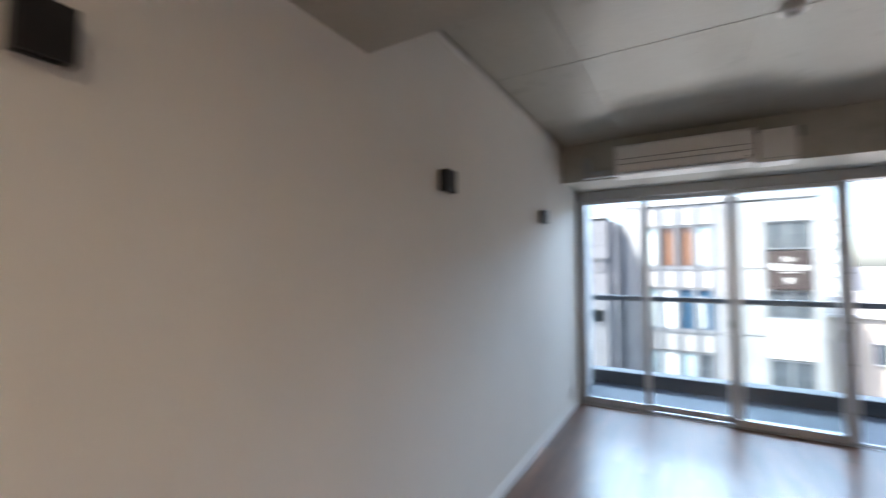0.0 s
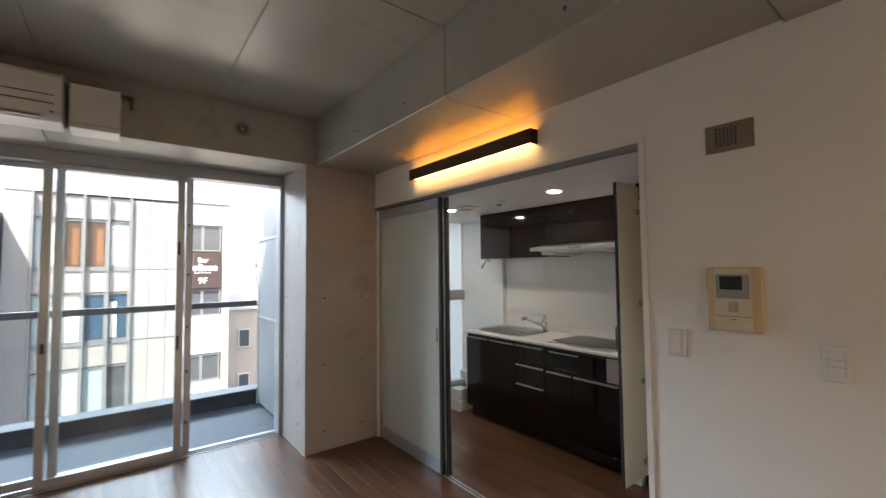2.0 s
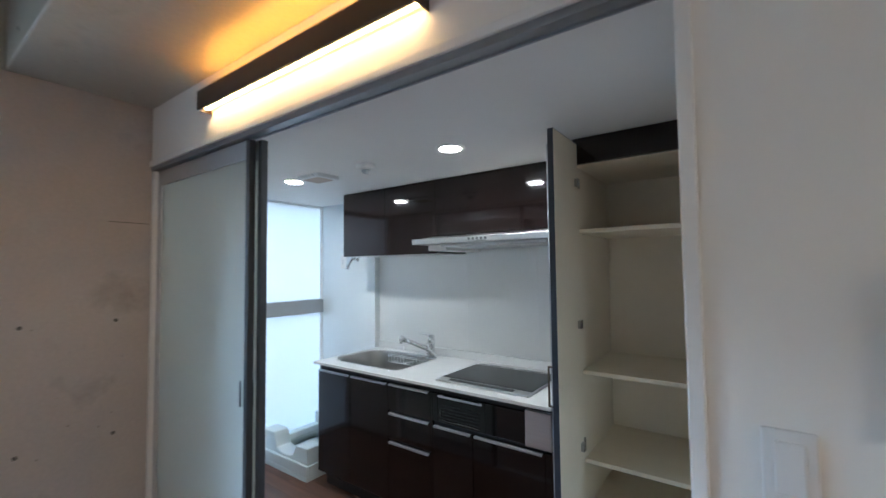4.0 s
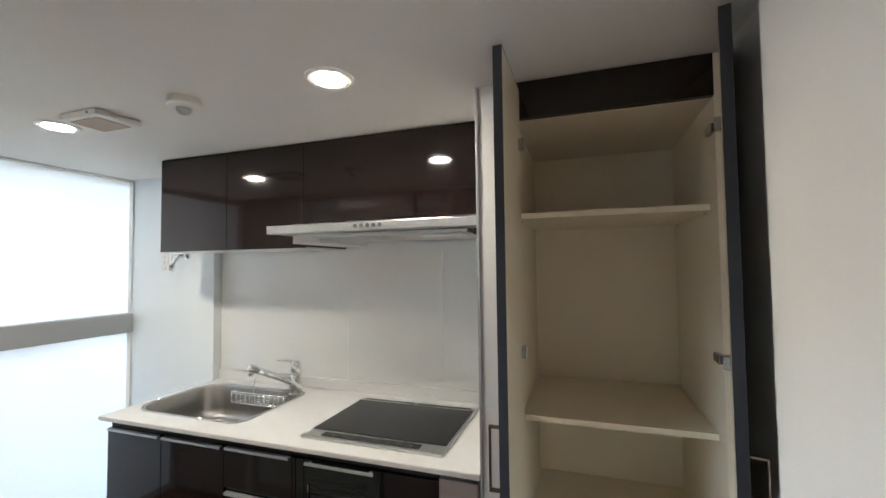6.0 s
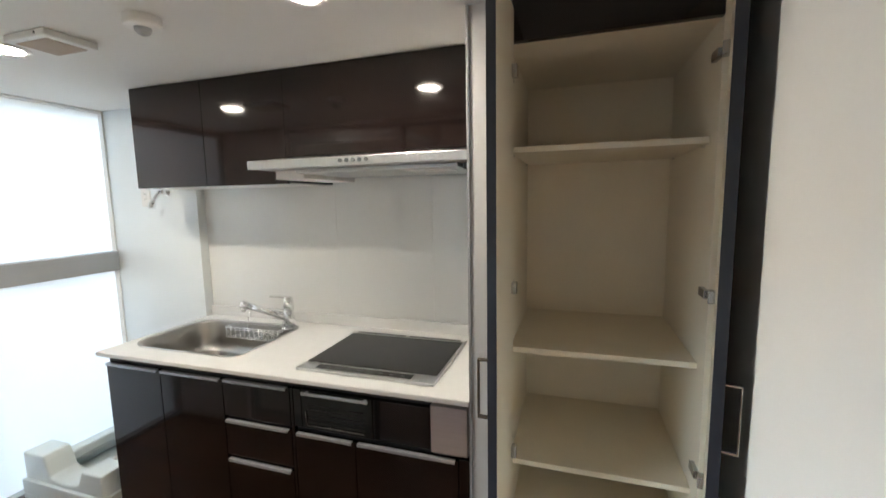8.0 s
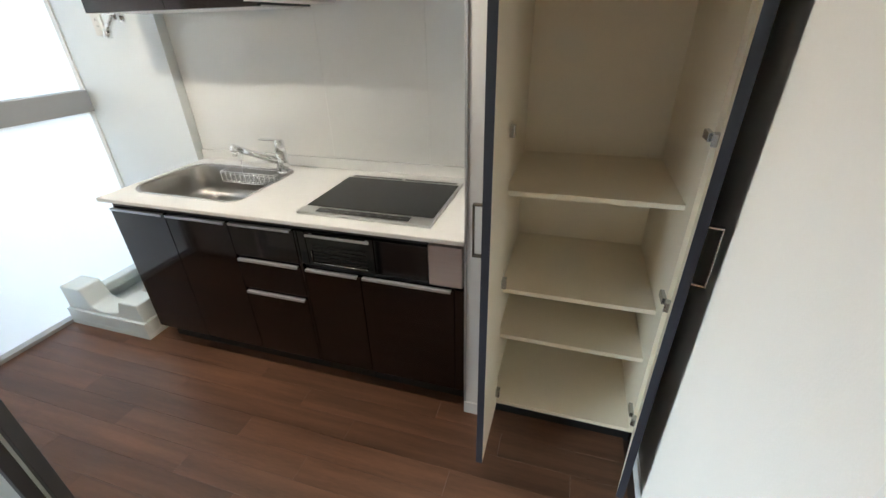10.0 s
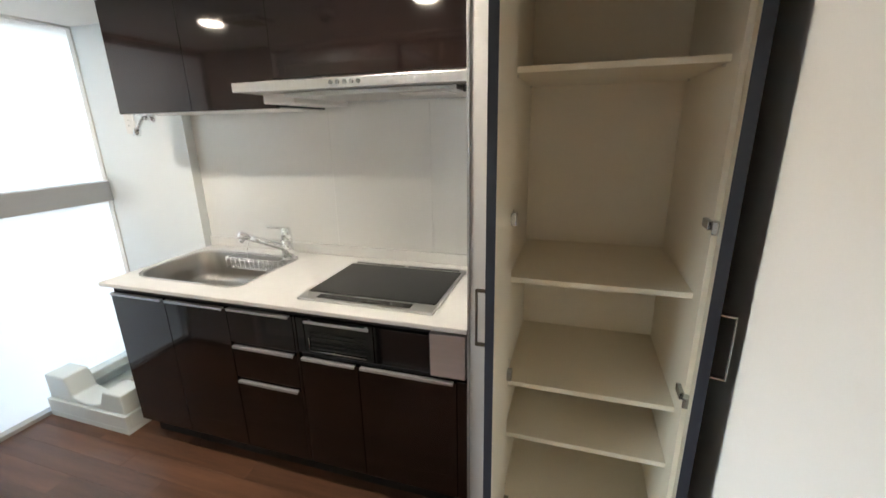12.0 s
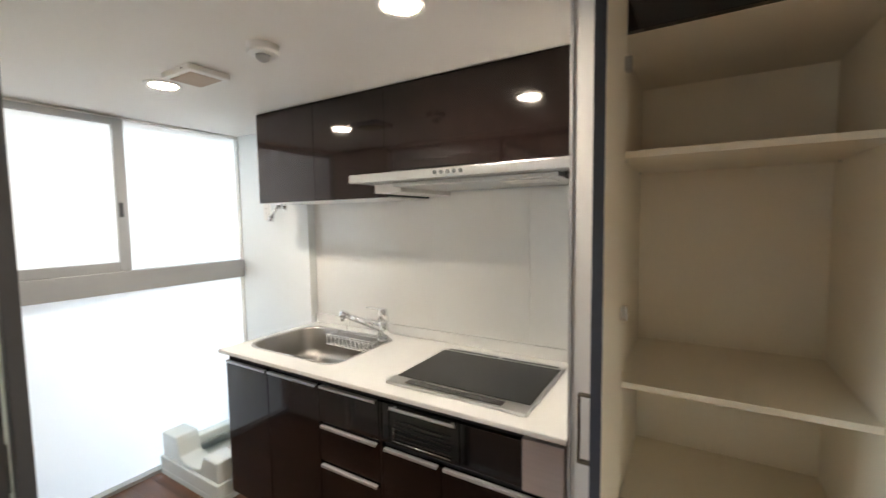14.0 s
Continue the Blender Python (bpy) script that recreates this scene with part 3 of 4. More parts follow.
for k in range(5):
    top = 3.80 - 3.25 * k
    mats = {0: (W_PALE, W_BROWN, W_BROWN, W_PALE), 1: (W_PALE, W_WHITE, W_BLUE, W_BLUE), 2: (W_PALE, W_WHITE, W_PALE, W_DARK)}.get(k, (W_DARK, W_PALE, W_DARK, W_PALE))
    for i in range(4):
        x0 = -2.06 + 0.825 * i
        far_window(b2, x0 + 0.03, x0 + 0.78, top - 2.12, top, FY + 0.12, mats[i])
        box("spandrel", x0 + 0.02, x0 + 0.79, FY + 0.08, FY + 0.299, top + 0.06, top + 1.06, TWR_W, b2)
        if k == 0 and i in (1, 2):
            box("blind", x0 + 0.42, x0 + 0.66, FY + 0.10, FY + 0.135, top - 2.0, top - 0.35, W_ORANGE, b2)
        if k < 2 and i in (0, 3):
            box("curtain", x0 + (0.44 if i == 0 else 0.12), x0 + (0.68 if i == 0 else 0.36), FY + 0.10, FY + 0.135, top - 2.0, top - 0.4, W_WHITE, b2)
    box("fin_band", -2.06, 1.24, FY + 0.02, FY + 0.07, top - 2.26, top - 2.13, TWR_D, b2)
    far_window(b2, 3.33, 4.15, top - 1.30, top, FY + 0.12, W_DARK)
    far_window(b2, 4.16, 4.98, top - 1.30, top, FY + 0.12, W_DARK)
    if k != 0:
        box("wall_panel", 3.32, 5.02, FY + 0.02, FY + 0.299, top - 3.18, top - 1.32, TWR_P if k == 1 else TWR_W, b2)
box("wall_panel", 3.32, 5.02, FY + 0.02, FY + 0.299, 3.82, 4.91, TWR_W, b2)
boxes("fin", [(x - 0.055, x + 0.055, FY - 0.22, FY + 0.07, -14, 4.9) for x in (-2.06, -1.235, -0.41, 0.415, 1.22)], TWR_D, b2)

sg = thing("shop_sign", (4.16, FY - 0.06, 0.62), "dark brown sign board with white lettering on the white facade", "sign")
box("board", 3.34, 4.98, FY - 0.06, FY + 0.019, 0.62, 2.42, SIGN_B, sg, 0.01)
mesh_text("lettering", "Bar", 0.36, 4.16, FY - 0.075, 1.92, SIGN_W, sg)
mesh_text("lettering", "9F", 0.44, 4.16, FY - 0.075, 0.86, SIGN_W, sg)
boxes("name_bar", [(3.50 + 0.225 * i, 3.50 + 0.225 * i + 0.17, FY - 0.085, FY - 0.061, 1.50, 1.50 + (0.34 if i in (0, 2) else 0.25)) for i in range(6)], SIGN_W, sg, 0.015)
for i in range(6):
    box("small_bar", 3.80 + 0.13 * i, 3.80 + 0.13 * i + 0.07, FY - 0.08, FY - 0.061, 1.38, 1.43, SIGN_W, sg)

b1 = thing("grey_building", (-8, 22, -26), "dark grey metal-clad building with strip windows", "building")
box("body", -16, -3.35, 22.3, 34, -26, 4.12, TWR_G, b1)
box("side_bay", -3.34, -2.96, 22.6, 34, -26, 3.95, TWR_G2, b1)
boxes("cladding", [(-16, -3.35, 22.12, 22.29, z, z + 0.62) for z in (2.10, 2.73, 3.36, 0.74, 0.11, -2.65, -2.02, -3.28)], TWR_G, b1)
box("parapet_cap", -16, -3.30, 22.05, 22.4, 4.121, 4.18, TWR_P, b1)
box("light_band", -16, -3.35, 22.1, 22.29, -1.39, -0.02, TWR_G, b1)
for i in range(9):
    far_window(b1, -15.6 + 1.35 * i, -14.35 + 1.35 * i, 1.39, 2.07, 22.14, TWR_G2, TWR_G)
    far_window(b1, -15.6 + 1.35 * i, -14.28 + 1.35 * i, -1.15, -0.42, 22.08, W_WHITE if i % 3 else W_PALE, TWR_G)
    far_window(b1, -15.6 + 1.35 * i, -14.6 + 1.35 * i, -4.6, -3.5, 22.14, W_PALE, TWR_P)

b0 = thing("far_tower", (-11, 44, -26), "distant dark green glass tower", "building")
box("body", -22, -10.6, 44, 58, -26, 13.0, TWR_T, b0)
boxes("floor_band", [(-22.05, -10.55, 43.9, 43.999, 4.4 + 1.1 * i, 4.55 + 1.1 * i) for i in range(8)], TWR_G, b0)

b3 = thing("cream_building", (9, 30, -26), "low cream rendered building with small windows", "building")
box("body", 5.9, 14, 30.2, 40, -26, -1.0, TWR_C, b3)
box("parapet_cap", 5.85, 14.05, 30.0, 30.5, -0.999, -0.85, TWR_P, b3)
for i in range(5):
    for z in (-3.4, -6.2, -9.0):
        far_window(b3, 6.9 + 1.35 * i, 7.6 + 1.35 * i, z, z + 1.15, 30.1, W_DARK, TWR_P)
boxes("roof_unit", [(6.4, 7.6, 32, 33, -0.999, 0.0), (8.4, 9.2, 32, 33, -0.999, 0.3)], TWR_P, b3)
b4 = thing("pale_tower", (12, 60, -26), "distant pale tower blocks in the haze", "building")
boxes("body", [(11.0, 15.5, 62, 75, -26, 9.0), (15.6, 24, 70, 80, -26, 2.0)], TWR_P, b4)
# bands paled so that their colour carries the distant haze
boxes("floor_band", [(11.0, 15.5, 61.9, 61.999, -4 + 1.6 * i, -3.5 + 1.6 * i) for i in range(8)], W_WHITE, b4)


# ---- living room things ----
def wall_lamp(y, z):
    s = thing("wall_lamp", (XW, y, z), "black square up-down wall lamp, switched off", "wall lamp", "wall lamps on the papered wall")
    box("back_plate", XW + 0.0005, XW + 0.012, y - 0.0415, y + 0.0415, z + 0.008, z + 0.112, BLACKM, s, 0.002)
    boxes("housing", [(XW + 0.012, XW + 0.055, y - 0.048, y - 0.042, z, z + 0.113), (XW + 0.012, XW + 0.055, y + 0.042, y + 0.048, z, z + 0.113),
                      (XW + 0.049, XW + 0.055, y - 0.0419, y + 0.0419, z, z + 0.113)], BLACKM, s, 0.0015)
    tube("lens", (XW + 0.031, y, z + 0.02), (XW + 0.031, y, z + 0.10), 0.016, PLASTIC_G, s)
    return s


first = wall_lamp(1.975, 1.880)
for y in (0.405, 3.648):
    copy_thing(first, pose(XW, y, 1.880))


def outlet(name, at, normal, label, ports=1):
    """A wall plate with its inset sockets or rockers; it faces along normal ('x', '-x')."""
    x, y, z = at
    s = 1 if normal == "x" else -1
    o = thing(name, at, label, "outlet")
    lo, hi = sorted((x + s * 0.0005, x + s * 0.009))
    box("plate", lo, hi, y - 0.035, y + 0.035, z - 0.06, z + 0.06, PLASTIC, o, 0.003)
    lo, hi = sorted((x + s * 0.0091, x + s * 0.0115))
    box("socket", lo, hi, y - 0.012, y + 0.012, z - 0.033, z + 0.033, PLASTIC, o, 0.001)
    lo, hi = sorted((x + s * 0.0112, x + s * 0.012))
    boxes("slot", [(lo, hi, y + dy, y + dy + 0.002, z + dz, z + dz + 0.009) for dz in (-0.02, 0.01) for dy in (-0.006, 0.004)], BLACKM, o)
    return o


outlet("outlet", (XW, 4.66, 0.19), "x", "white double outlet low on the papered wall")


def switch(y0, y1, z0, z1, gangs, label):
    o = thing("light_switch", (XE, (y0 + y1) / 2, z0), label, "light switch", "wall switches beside the kitchen opening")
    box("plate", XE - 0.010, XE - 0.0005, y0, y1, z0, z1, PLASTIC, o, 0.003)
    g = (y1 - y0 - 0.03) / gangs
    h = z1 - z0 - 0.034
    for i in range(gangs):
        box("rocker", XE - 0.0145, XE - 0.0101, y0 + 0.015 + i * g + 0.001, y0 + 0.015 + (i + 1) * g - 0.001, z0 + 0.017, z0 + 0.017 + h, PLASTIC, o, 0.002)
    return o


switch(1.745, 1.815, 1.117, 1.232, 1, "white wide-rocker light switch beside the opening")
sw = switch(1.255, 1.33, 1.110, 1.225, 1, "white three-gang light switch under the door phone")
boxes("gap_line", [(XE - 0.0150, XE - 0.0144, 1.268, 1.317, z, z + 0.0015) for z in (1.157, 1.179)], PLASTIC_G, sw)

# door phone
ph = thing("door_phone", (XE, 1.565, 1.24), "yellowed cream video door phone with a dark screen", "intercom")
box("body", XE - 0.030, XE - 0.0005, 1.475, 1.653, 1.242, 1.481, YELLOW_LIT, ph, 0.007, 3)
box("face", XE - 0.036, XE - 0.0301, 1.505, 1.625, 1.245, 1.478, YELLOWED, ph, 0.004)
box("screen_frame", XE - 0.041, XE - 0.0361, 1.512, 1.618, 1.365, 1.455, PLASTIC_G, ph, 0.004)
box("screen", XE - 0.0425, XE - 0.0411, 1.532, 1.604, 1.398, 1.448, BLACKG, ph, 0.0005)
boxes("button", [(XE - 0.043, XE - 0.0411, y, y + 0.018, 1.372, 1.382) for y in (1.52, 1.555, 1.59)], PLASTIC_G, ph, 0.001)
boxes("speaker_hole", [(XE - 0.0368, XE - 0.0355, 1.548 + 0.0055 * i, 1.551 + 0.0055 * i, 1.315 + 0.0055 * j, 1.318 + 0.0055 * j) for i in range(6) for j in range(7)], BLACKM, ph)
box("flap_line", XE - 0.0368, XE - 0.0355, 1.508, 1.622, 1.298, 1.2995, PLASTIC_D, ph)
box("mark_bar", XE - 0.0368, XE - 0.0355, 1.556, 1.57, 1.286, 1.289, BLACKM, ph)
box("knob", XE - 0.042, XE - 0.0361, 1.508, 1.514, 1.265, 1.275, PLASTIC, ph, 0.001)

# pressed-metal vent plate high on the wall
vt = thing("vent_grille", (XE, 1.564, 1.925), "bronze metal vent plate with pressed slots", "vent")
box("plate", XE - 0.008, XE - 0.0005, 1.484, 1.645, 1.927, 2.036, BRONZE_P, vt, 0.002)
boxes("slot", [(XE - 0.0098, XE - 0.0079, 1.537 + 0.0128 * i, 1.546 + 0.0128 * i, 1.946 + 0.0095 * j + (0.0045 if i % 2 else 0), 1.9505 + 0.0095 * j + (0.0045 if i % 2 else 0)) for i in range(6) for j in range(8)], BLACKM, vt)
vt.children[1]["kind"] = "stuff"

# linear wall lamp with light above and below
lb = thing("linear_wall_lamp", (XE, 3.10, 2.18), "brown linear wall lamp glowing warm orange above and below", "wall lamp")
box("front_bar", XE - 0.062, XE - 0.050, 2.485, 3.705, 2.178, 2.262, BROWNM, lb, 0.002)
box("spine", XE - 0.0499, XE - 0.0005, 2.49, 3.70, 2.206, 2.234, BROWNM, lb)
box("light_strip", XE - 0.047, XE - 0.012, 2.495, 3.695, 2.2345, 2.257, LED, lb)
box("light_strip", XE - 0.047, XE - 0.012, 2.495, 3.695, 2.190, 2.2055, LED_LOW, lb)
boxes("light_core", [(XE - 0.034, XE - 0.024, 2.50, 3.69, 2.1875, 2.1898)], LED_CORE, lb)
boxes("end_cap", [(XE - 0.0499, XE - 0.0005, 2.485, 2.4895, 2.178, 2.262), (XE - 0.0499, XE - 0.0005, 3.7005, 3.705, 2.178, 2.262)], BROWNM, lb)

# air conditioner
ac = thing("air_conditioner", (0.07, YB, 2.33), "white wall air conditioner on the concrete beam", "air conditioner")
prof = [(4.364, 2.335), (4.364, 2.622), (4.20, 2.622), (4.16, 2.612), (4.142, 2.59), (4.137, 2.50), (4.14, 2.425), (4.155, 2.375), (4.19, 2.345), (4.26, 2.335)]
prism("body", prof, "x", -0.44, 0.578, PLASTIC, ac)
boxes("louvre", [(-0.41, 0.55, 4.134, 4.139, 2.432, 2.436), (-0.41, 0.55, 4.133, 4.139, 2.478, 2.482)], PLASTIC_D, ac)
box("air_flap", -0.40, 0.50, 4.146, 4.19, 2.352, 2.362, PLASTIC_G, ac, 0.003)
box("sensor", 0.535, 0.549, 4.141, 4.15, 2.386, 2.394, BLACKM, ac)
boxes("end_cap", [(-0.446, -0.4401, 4.15, 4.364, 2.34, 2.618), (0.5781, 0.584, 4.15, 4.364, 2.34, 2.618)], PLASTIC, ac, 0.002)
jb = thing("pipe_cover_box", (0.73, YB, 2.33), "white plastic cover box beside the air conditioner", "cover box")
box("body", 0.612, 0.845, 4.165, 4.364, 2.325, 2.585, PLASTIC, jb, 0.006)
box("lid_line", 0.611, 0.846, 4.162, 4.166, 2.352, 2.355, PLASTIC_G, jb)
cp = thing("pipe_duct", (-0.6, YB, 2.4), "grey plastic pipe duct on the concrete beam", "pipe duct")
boxes("duct", [(-0.70, -0.447, 4.30, 4.364, 2.375, 2.44), (-0.765, -0.701, 4.30, 4.364, 2.375, 2.58)], PLASTIC_G, cp, 0.008)
cb = thing("pipe_conduit", (0.9, YB, 2.6), "thin dark conduit on the concrete beam", "conduit")
wire("conduit", [[(0.60, 4.35, 2.62), (0.90, 4.35, 2.62), (0.90, 4.35, 2.55)]], 0.012, PLASTIC_D, cb, 8)

# round air inlet on the beam
rv = thing("air_inlet", (1.57, YB, 2.49), "round grey air inlet with radial slots on the beam", "vent")
turned("ring", [(0.062, -0.001), (0.062, -0.012), (0.056, -0.018), (0.050, -0.018)], (1.57, YB, 2.553), PLASTIC_G, rv, 40, "y")
bm = bmesh.new()
for i in range(10):
    a = 2 * math.pi * i / 10
    b2m = bmesh.new()
    add_box(b2m, 0.016, 0.045, -0.0205, -0.0182, -0.005, 0.005)
    bmesh.ops.transform(b2m, matrix=Matrix.Translation((1.57, YB, 2.553)) @ Matrix.Rotation(a, 4, "Y"), verts=b2m.verts)
    tmp = bpy.data.meshes.new("tmp")
    b2m.to_mesh(tmp)
    b2m.free()
    bm.from_mesh(tmp)
    bpy.data.meshes.remove(tmp)
grow("slot", bm, BLACKM, rv)


def smoke_detector(x, y, z, r, label):
    d = thing("smoke_detector", (x, y, z), label, "smoke detector", "smoke detectors")
    turned("base", [(r, -0.0005), (r, -0.022), (r * 0.92, -0.029), (r * 0.6, -0.031)], (x, y, z), PLASTIC, d)
    turned("sensor_head", [(r * 0.46, -0.0312), (r * 0.44, -0.040), (r * 0.32, -0.048), (r * 0.12, -0.053)], (x, y, z), PLASTIC_G, d, 24)
    return d


smoke_detector(0.57, 2.63, ZC, 0.052, "round white smoke detector on the concrete ceiling")
smoke_detector(3.435, 3.51, ZK, 0.052, "round white smoke detector on the kitchen ceiling")


# ---- kitchen things ----
def downlight(x, y, z, glow, group):
    d = thing("downlight", (x, y, z), "round recessed downlight, switched on, with a white rim", "downlight", group)
    turned("rim", [(0.072, -0.0005), (0.072, -0.004), (0.064, -0.008), (0.050, -0.006), (0.0495, -0.0015)], (x, y, z), PLASTIC, d)
    turned("lens", [(0.049, -0.002), (0.049, -0.006), (0.03, -0.0075)], (x, y, z), glow, d)
    return d


dl = downlight(3.467, 2.958, ZK, DOWN, "kitchen downlights")
copy_thing(dl, pose(3.455, 4.205, ZK))

# unseen warm lamps added in the low rear slab to light the papered walls; fittings assumed
rear_fill_lamp = downlight(0.8, -1.0, 2.346, REAR_FILL, "living room downlights")
copy_thing(rear_fill_lamp, pose(0.8, -2.0, 2.346))

cv = thing("ceiling_vent", (3.455, 3.955, ZK), "square white ceiling vent cover with a beige filter", "vent")
box("cover", 3.375, 3.535, 3.855, 4.055, ZK - 0.024, ZK - 0.0005, PLASTIC, cv, 0.004)
box("filter", 3.395, 3.515, 3.88, 4.03, ZK - 0.0265, ZK - 0.0241, material("beige_filter", (0.50, 0.40, 0.32), 0.8, var=0.1, bump=0.3, bscale=300), cv)
tube("screw", (3.377, 3.90, ZK - 0.012), (3.374, 3.90, ZK - 0.012), 0.004, BLACKM, cv)

# glossy wall panel with two joints behind the worktop
bp = setting(boxes("backsplash", [(XB - 0.006, XB - 0.0005, a, b, 0.905, 1.62) for a, b in ((2.565, 2.9005), (2.9012, 3.4305), (3.4312, 4.298))], PANEL), "glossy white splash panel behind the worktop", "backsplash")

# base cabinet
CF = 3.700
cab = thing("base_cabinet", (4.0, 3.42, 0), "dark gloss kitchen base cabinet with silver edge handles", "kitchen cabinet")
boxes("body", [(CF + 0.02, XB - 0.001, 2.566, 3.585, 0.10, 0.8355), (CF + 0.02, XB - 0.001, 3.5851, 4.2545, 0.10, 0.66), (CF + 0.02, CF + 0.04, 3.5851, 4.2545, 0.6601, 0.8355), (CF + 0.02, XB - 0.001, 4.255, 4.27, 0.10, 0.8355)], GLOSS_E, cab)
boxes("toe_kick", [(CF + 0.06, XB - 0.001, 2.566, 4.25, 0.0, 0.0995)], BLACKM, cab)


def front(part, y0, y1, z0, z1, handle=True, mat=GLOSS):
    d = new(part)
    d.location = Vector((CF, (y0 + y1) / 2, z0)) - cab.location
    d.parent = cab
    box("panel", CF, CF + 0.0195, y0 + 0.0015, y1 - 0.0015, z0 + 0.0015, z1 - 0.0015, mat, d, 0.0012)
    if handle:
        boxes("handle", [(CF - 0.011, CF + 0.006, y0 + 0.012, y1 - 0.012, z1 - 0.001, z1 + 0.0025), (CF - 0.011, CF - 0.0085, y0 + 0.012, y1 - 0.012, z1 - 0.0085, z1 - 0.0011)], ALU, d, 0.0008)
    return d


front("door", 3.942, 4.268, 0.105, 0.795)
front("door", 3.603, 3.942, 0.105, 0.795)
front("drawer", 3.277, 3.603, 0.640, 0.797)
front("drawer", 3.277, 3.603, 0.470, 0.625)
front("drawer", 3.277, 3.603, 0.105, 0.455)
front("drawer", 3.000, 3.262, 0.105, 0.622)
front("drawer", 2.605, 3.000, 0.105, 0.622)
front("filler", 2.566, 2.605, 0.105, 0.63, False)
front("filler", 3.262, 3.277, 0.105, 0.80, False, GLOSS)
front("filler", 2.705, 2.925, 0.645, 0.80, False, BLACKG)
front("filler", 3.225, 3.262, 0.645, 0.80, False, BLACKG)
boxes("condiment_panel", [(CF - 0.006, CF + 0.0195, 2.572, 2.702, 0.642, 0.812)], material("mauve_steel", (0.55, 0.50, 0.49), 0.35, metal=0.5, var=0.05, stretch=(1, 1, 12)), cab, 0.003)
gr = new("grill")
gr.location = Vector((CF, 3.08, 0.645)) - cab.location
gr.parent = cab
box("window", CF, CF + 0.0195, 2.926, 3.224, 0.646, 0.80, BLACKG, gr, 0.001)
boxes("handle", [(CF - 0.02, CF - 0.012, 2.935, 3.212, 0.787, 0.797), (CF - 0.012, CF, 2.945, 2.955, 0.788, 0.796), (CF - 0.012, CF, 3.19, 3.20, 0.788, 0.796)], ALU, gr, 0.001)
boxes("grate", [(CF - 0.0015, CF, 2.96, 3.20, 0.672 + 0.017 * i, 0.675 + 0.017 * i) for i in range(5)], BLACKM, gr)
wire("grate_frame", [[(CF - 0.004, 3.205, 0.715), (CF - 0.004, 3.205, 0.662), (CF - 0.004, 2.96, 0.662)]], 0.0018, STEEL, gr)

# worktop, with an opening for the sink, and its upstand
SX0, SX1, SY0, SY1 = 3.790, 4.235, 3.615, 4.245
wt = thing("worktop", (4.0, 3.42, 0.836), "white solid worktop with a low upstand", "worktop")
z0, z1 = 0.836, 0.850
boxes("slab", [(3.680, SX0, 2.562, 4.292, z0, z1), (SX1, XB - 0.001, 2.562, 4.292, z0, z1), (SX0, SX1, 2.562, SY0, z0, z1), (SX0, SX1, SY1, 4.292, z0, z1)], COUNTER, wt)
for cx_, cy_ in itertools.product((SX0, SX1), (SY0, SY1)):
    arc = [p for p in rounded(SX0, SX1, SY0, SY1, 0.11, 0.055) if abs(p[0] - cx_) < 0.1105 and abs(p[1] - cy_) < 0.1105]
    arc.sort(key=lambda p: abs(p[0] - cx_))
    bm = bmesh.new()
    for zz in (z0, z1):
        mid = bm.verts.new((cx_, cy_, zz))
        ring = [bm.verts.new((x, y, zz)) for x, y in arc]
        for p, q in zip(ring, ring[1:]):
            bm.faces.new((mid, p, q))
    bmesh.ops.recalc_face_normals(bm, faces=bm.faces)
    for f in bm.faces:
        if (f.normal.z > 0) != (f.calc_center_median().z > (z0 + z1) / 2):
            f.normal_flip()
    grow("slab_corner", bm, COUNTER, wt)
box("front_lip", 3.676, 3.6799, 2.562, 4.292, z0 - 0.003, z1 - 0.001, COUNTER, wt, 0.001)
box("upstand", XB - 0.022, XB - 0.007, 2.562, 4.298, z1 + 0.0002, 0.905, COUNTER, wt, 0.003)

# stainless sink lofted from rounded outlines
sk = thing("sink", (4.02, 3.93, 0.70), "stainless steel sink set in the worktop", "sink")
bm = bmesh.new()
loops = []
for inset, z, r in ((-0.012, z1 + 0.0006, 0.122), (-0.010, z1 + 0.002, 0.12), (0.004, z1 + 0.0015, 0.106), (0.010, z1 - 0.008, 0.10), (0.016, 0.73, 0.096), (0.026, 0.695, 0.09), (0.05, 0.680, 0.08), (0.10, 0.677, 0.06)):
    loops.append([bm.verts.new((x, y, z)) for x, y in rounded(SX0 + inset, SX1 - inset, SY0 + inset, SY1 - inset, r, r * 0.5)])
for a, b in zip(loops, loops[1:]):
    for i in range(len(a)):
        j = (i + 1) % len(a)
        bm.faces.new((a[i], a[j], b[j], b[i]))
bm.faces.new(loops[-1])
bmesh.ops.recalc_face_normals(bm, faces=bm.faces)
grow("bowl", bm, SINK, sk, smooth=True)
rim = [(x, y, z1 + 0.0025) for x, y in rounded(SX0 - 0.009, SX1 + 0.009, SY0 - 0.009, SY1 + 0.009, 0.119, 0.06)]
wire("rim_bead", [rim + rim[:1]], 0.0022, CHROME, sk, 6)
turned("drain", [(0.092, 0.0005), (0.092, 0.004), (0.084, 0.006), (0.078, 0.003), (0.05, 0.003), (0.046, 0.007), (0.03, 0.008)], (3.95, 3.84, 0.677), STEEL, sk, 36)
grow_rack = thing("sink_basket", (4.17, 3.86, 0.75), "chrome wire basket hung in the sink", "basket")
runs = []
for z in (0.856, 0.846, 0.80):
    runs.append([(4.125, 3.67, z), (4.222, 3.67, z), (4.222, 4.00, z), (4.125, 4.00, z), (4.125, 3.67, z)])
for i in range(12):
    y = 3.67 + 0.03 * i
    runs.append([(4.125, y, 0.856), (4.125, y, 0.80), (4.222, y, 0.80)])
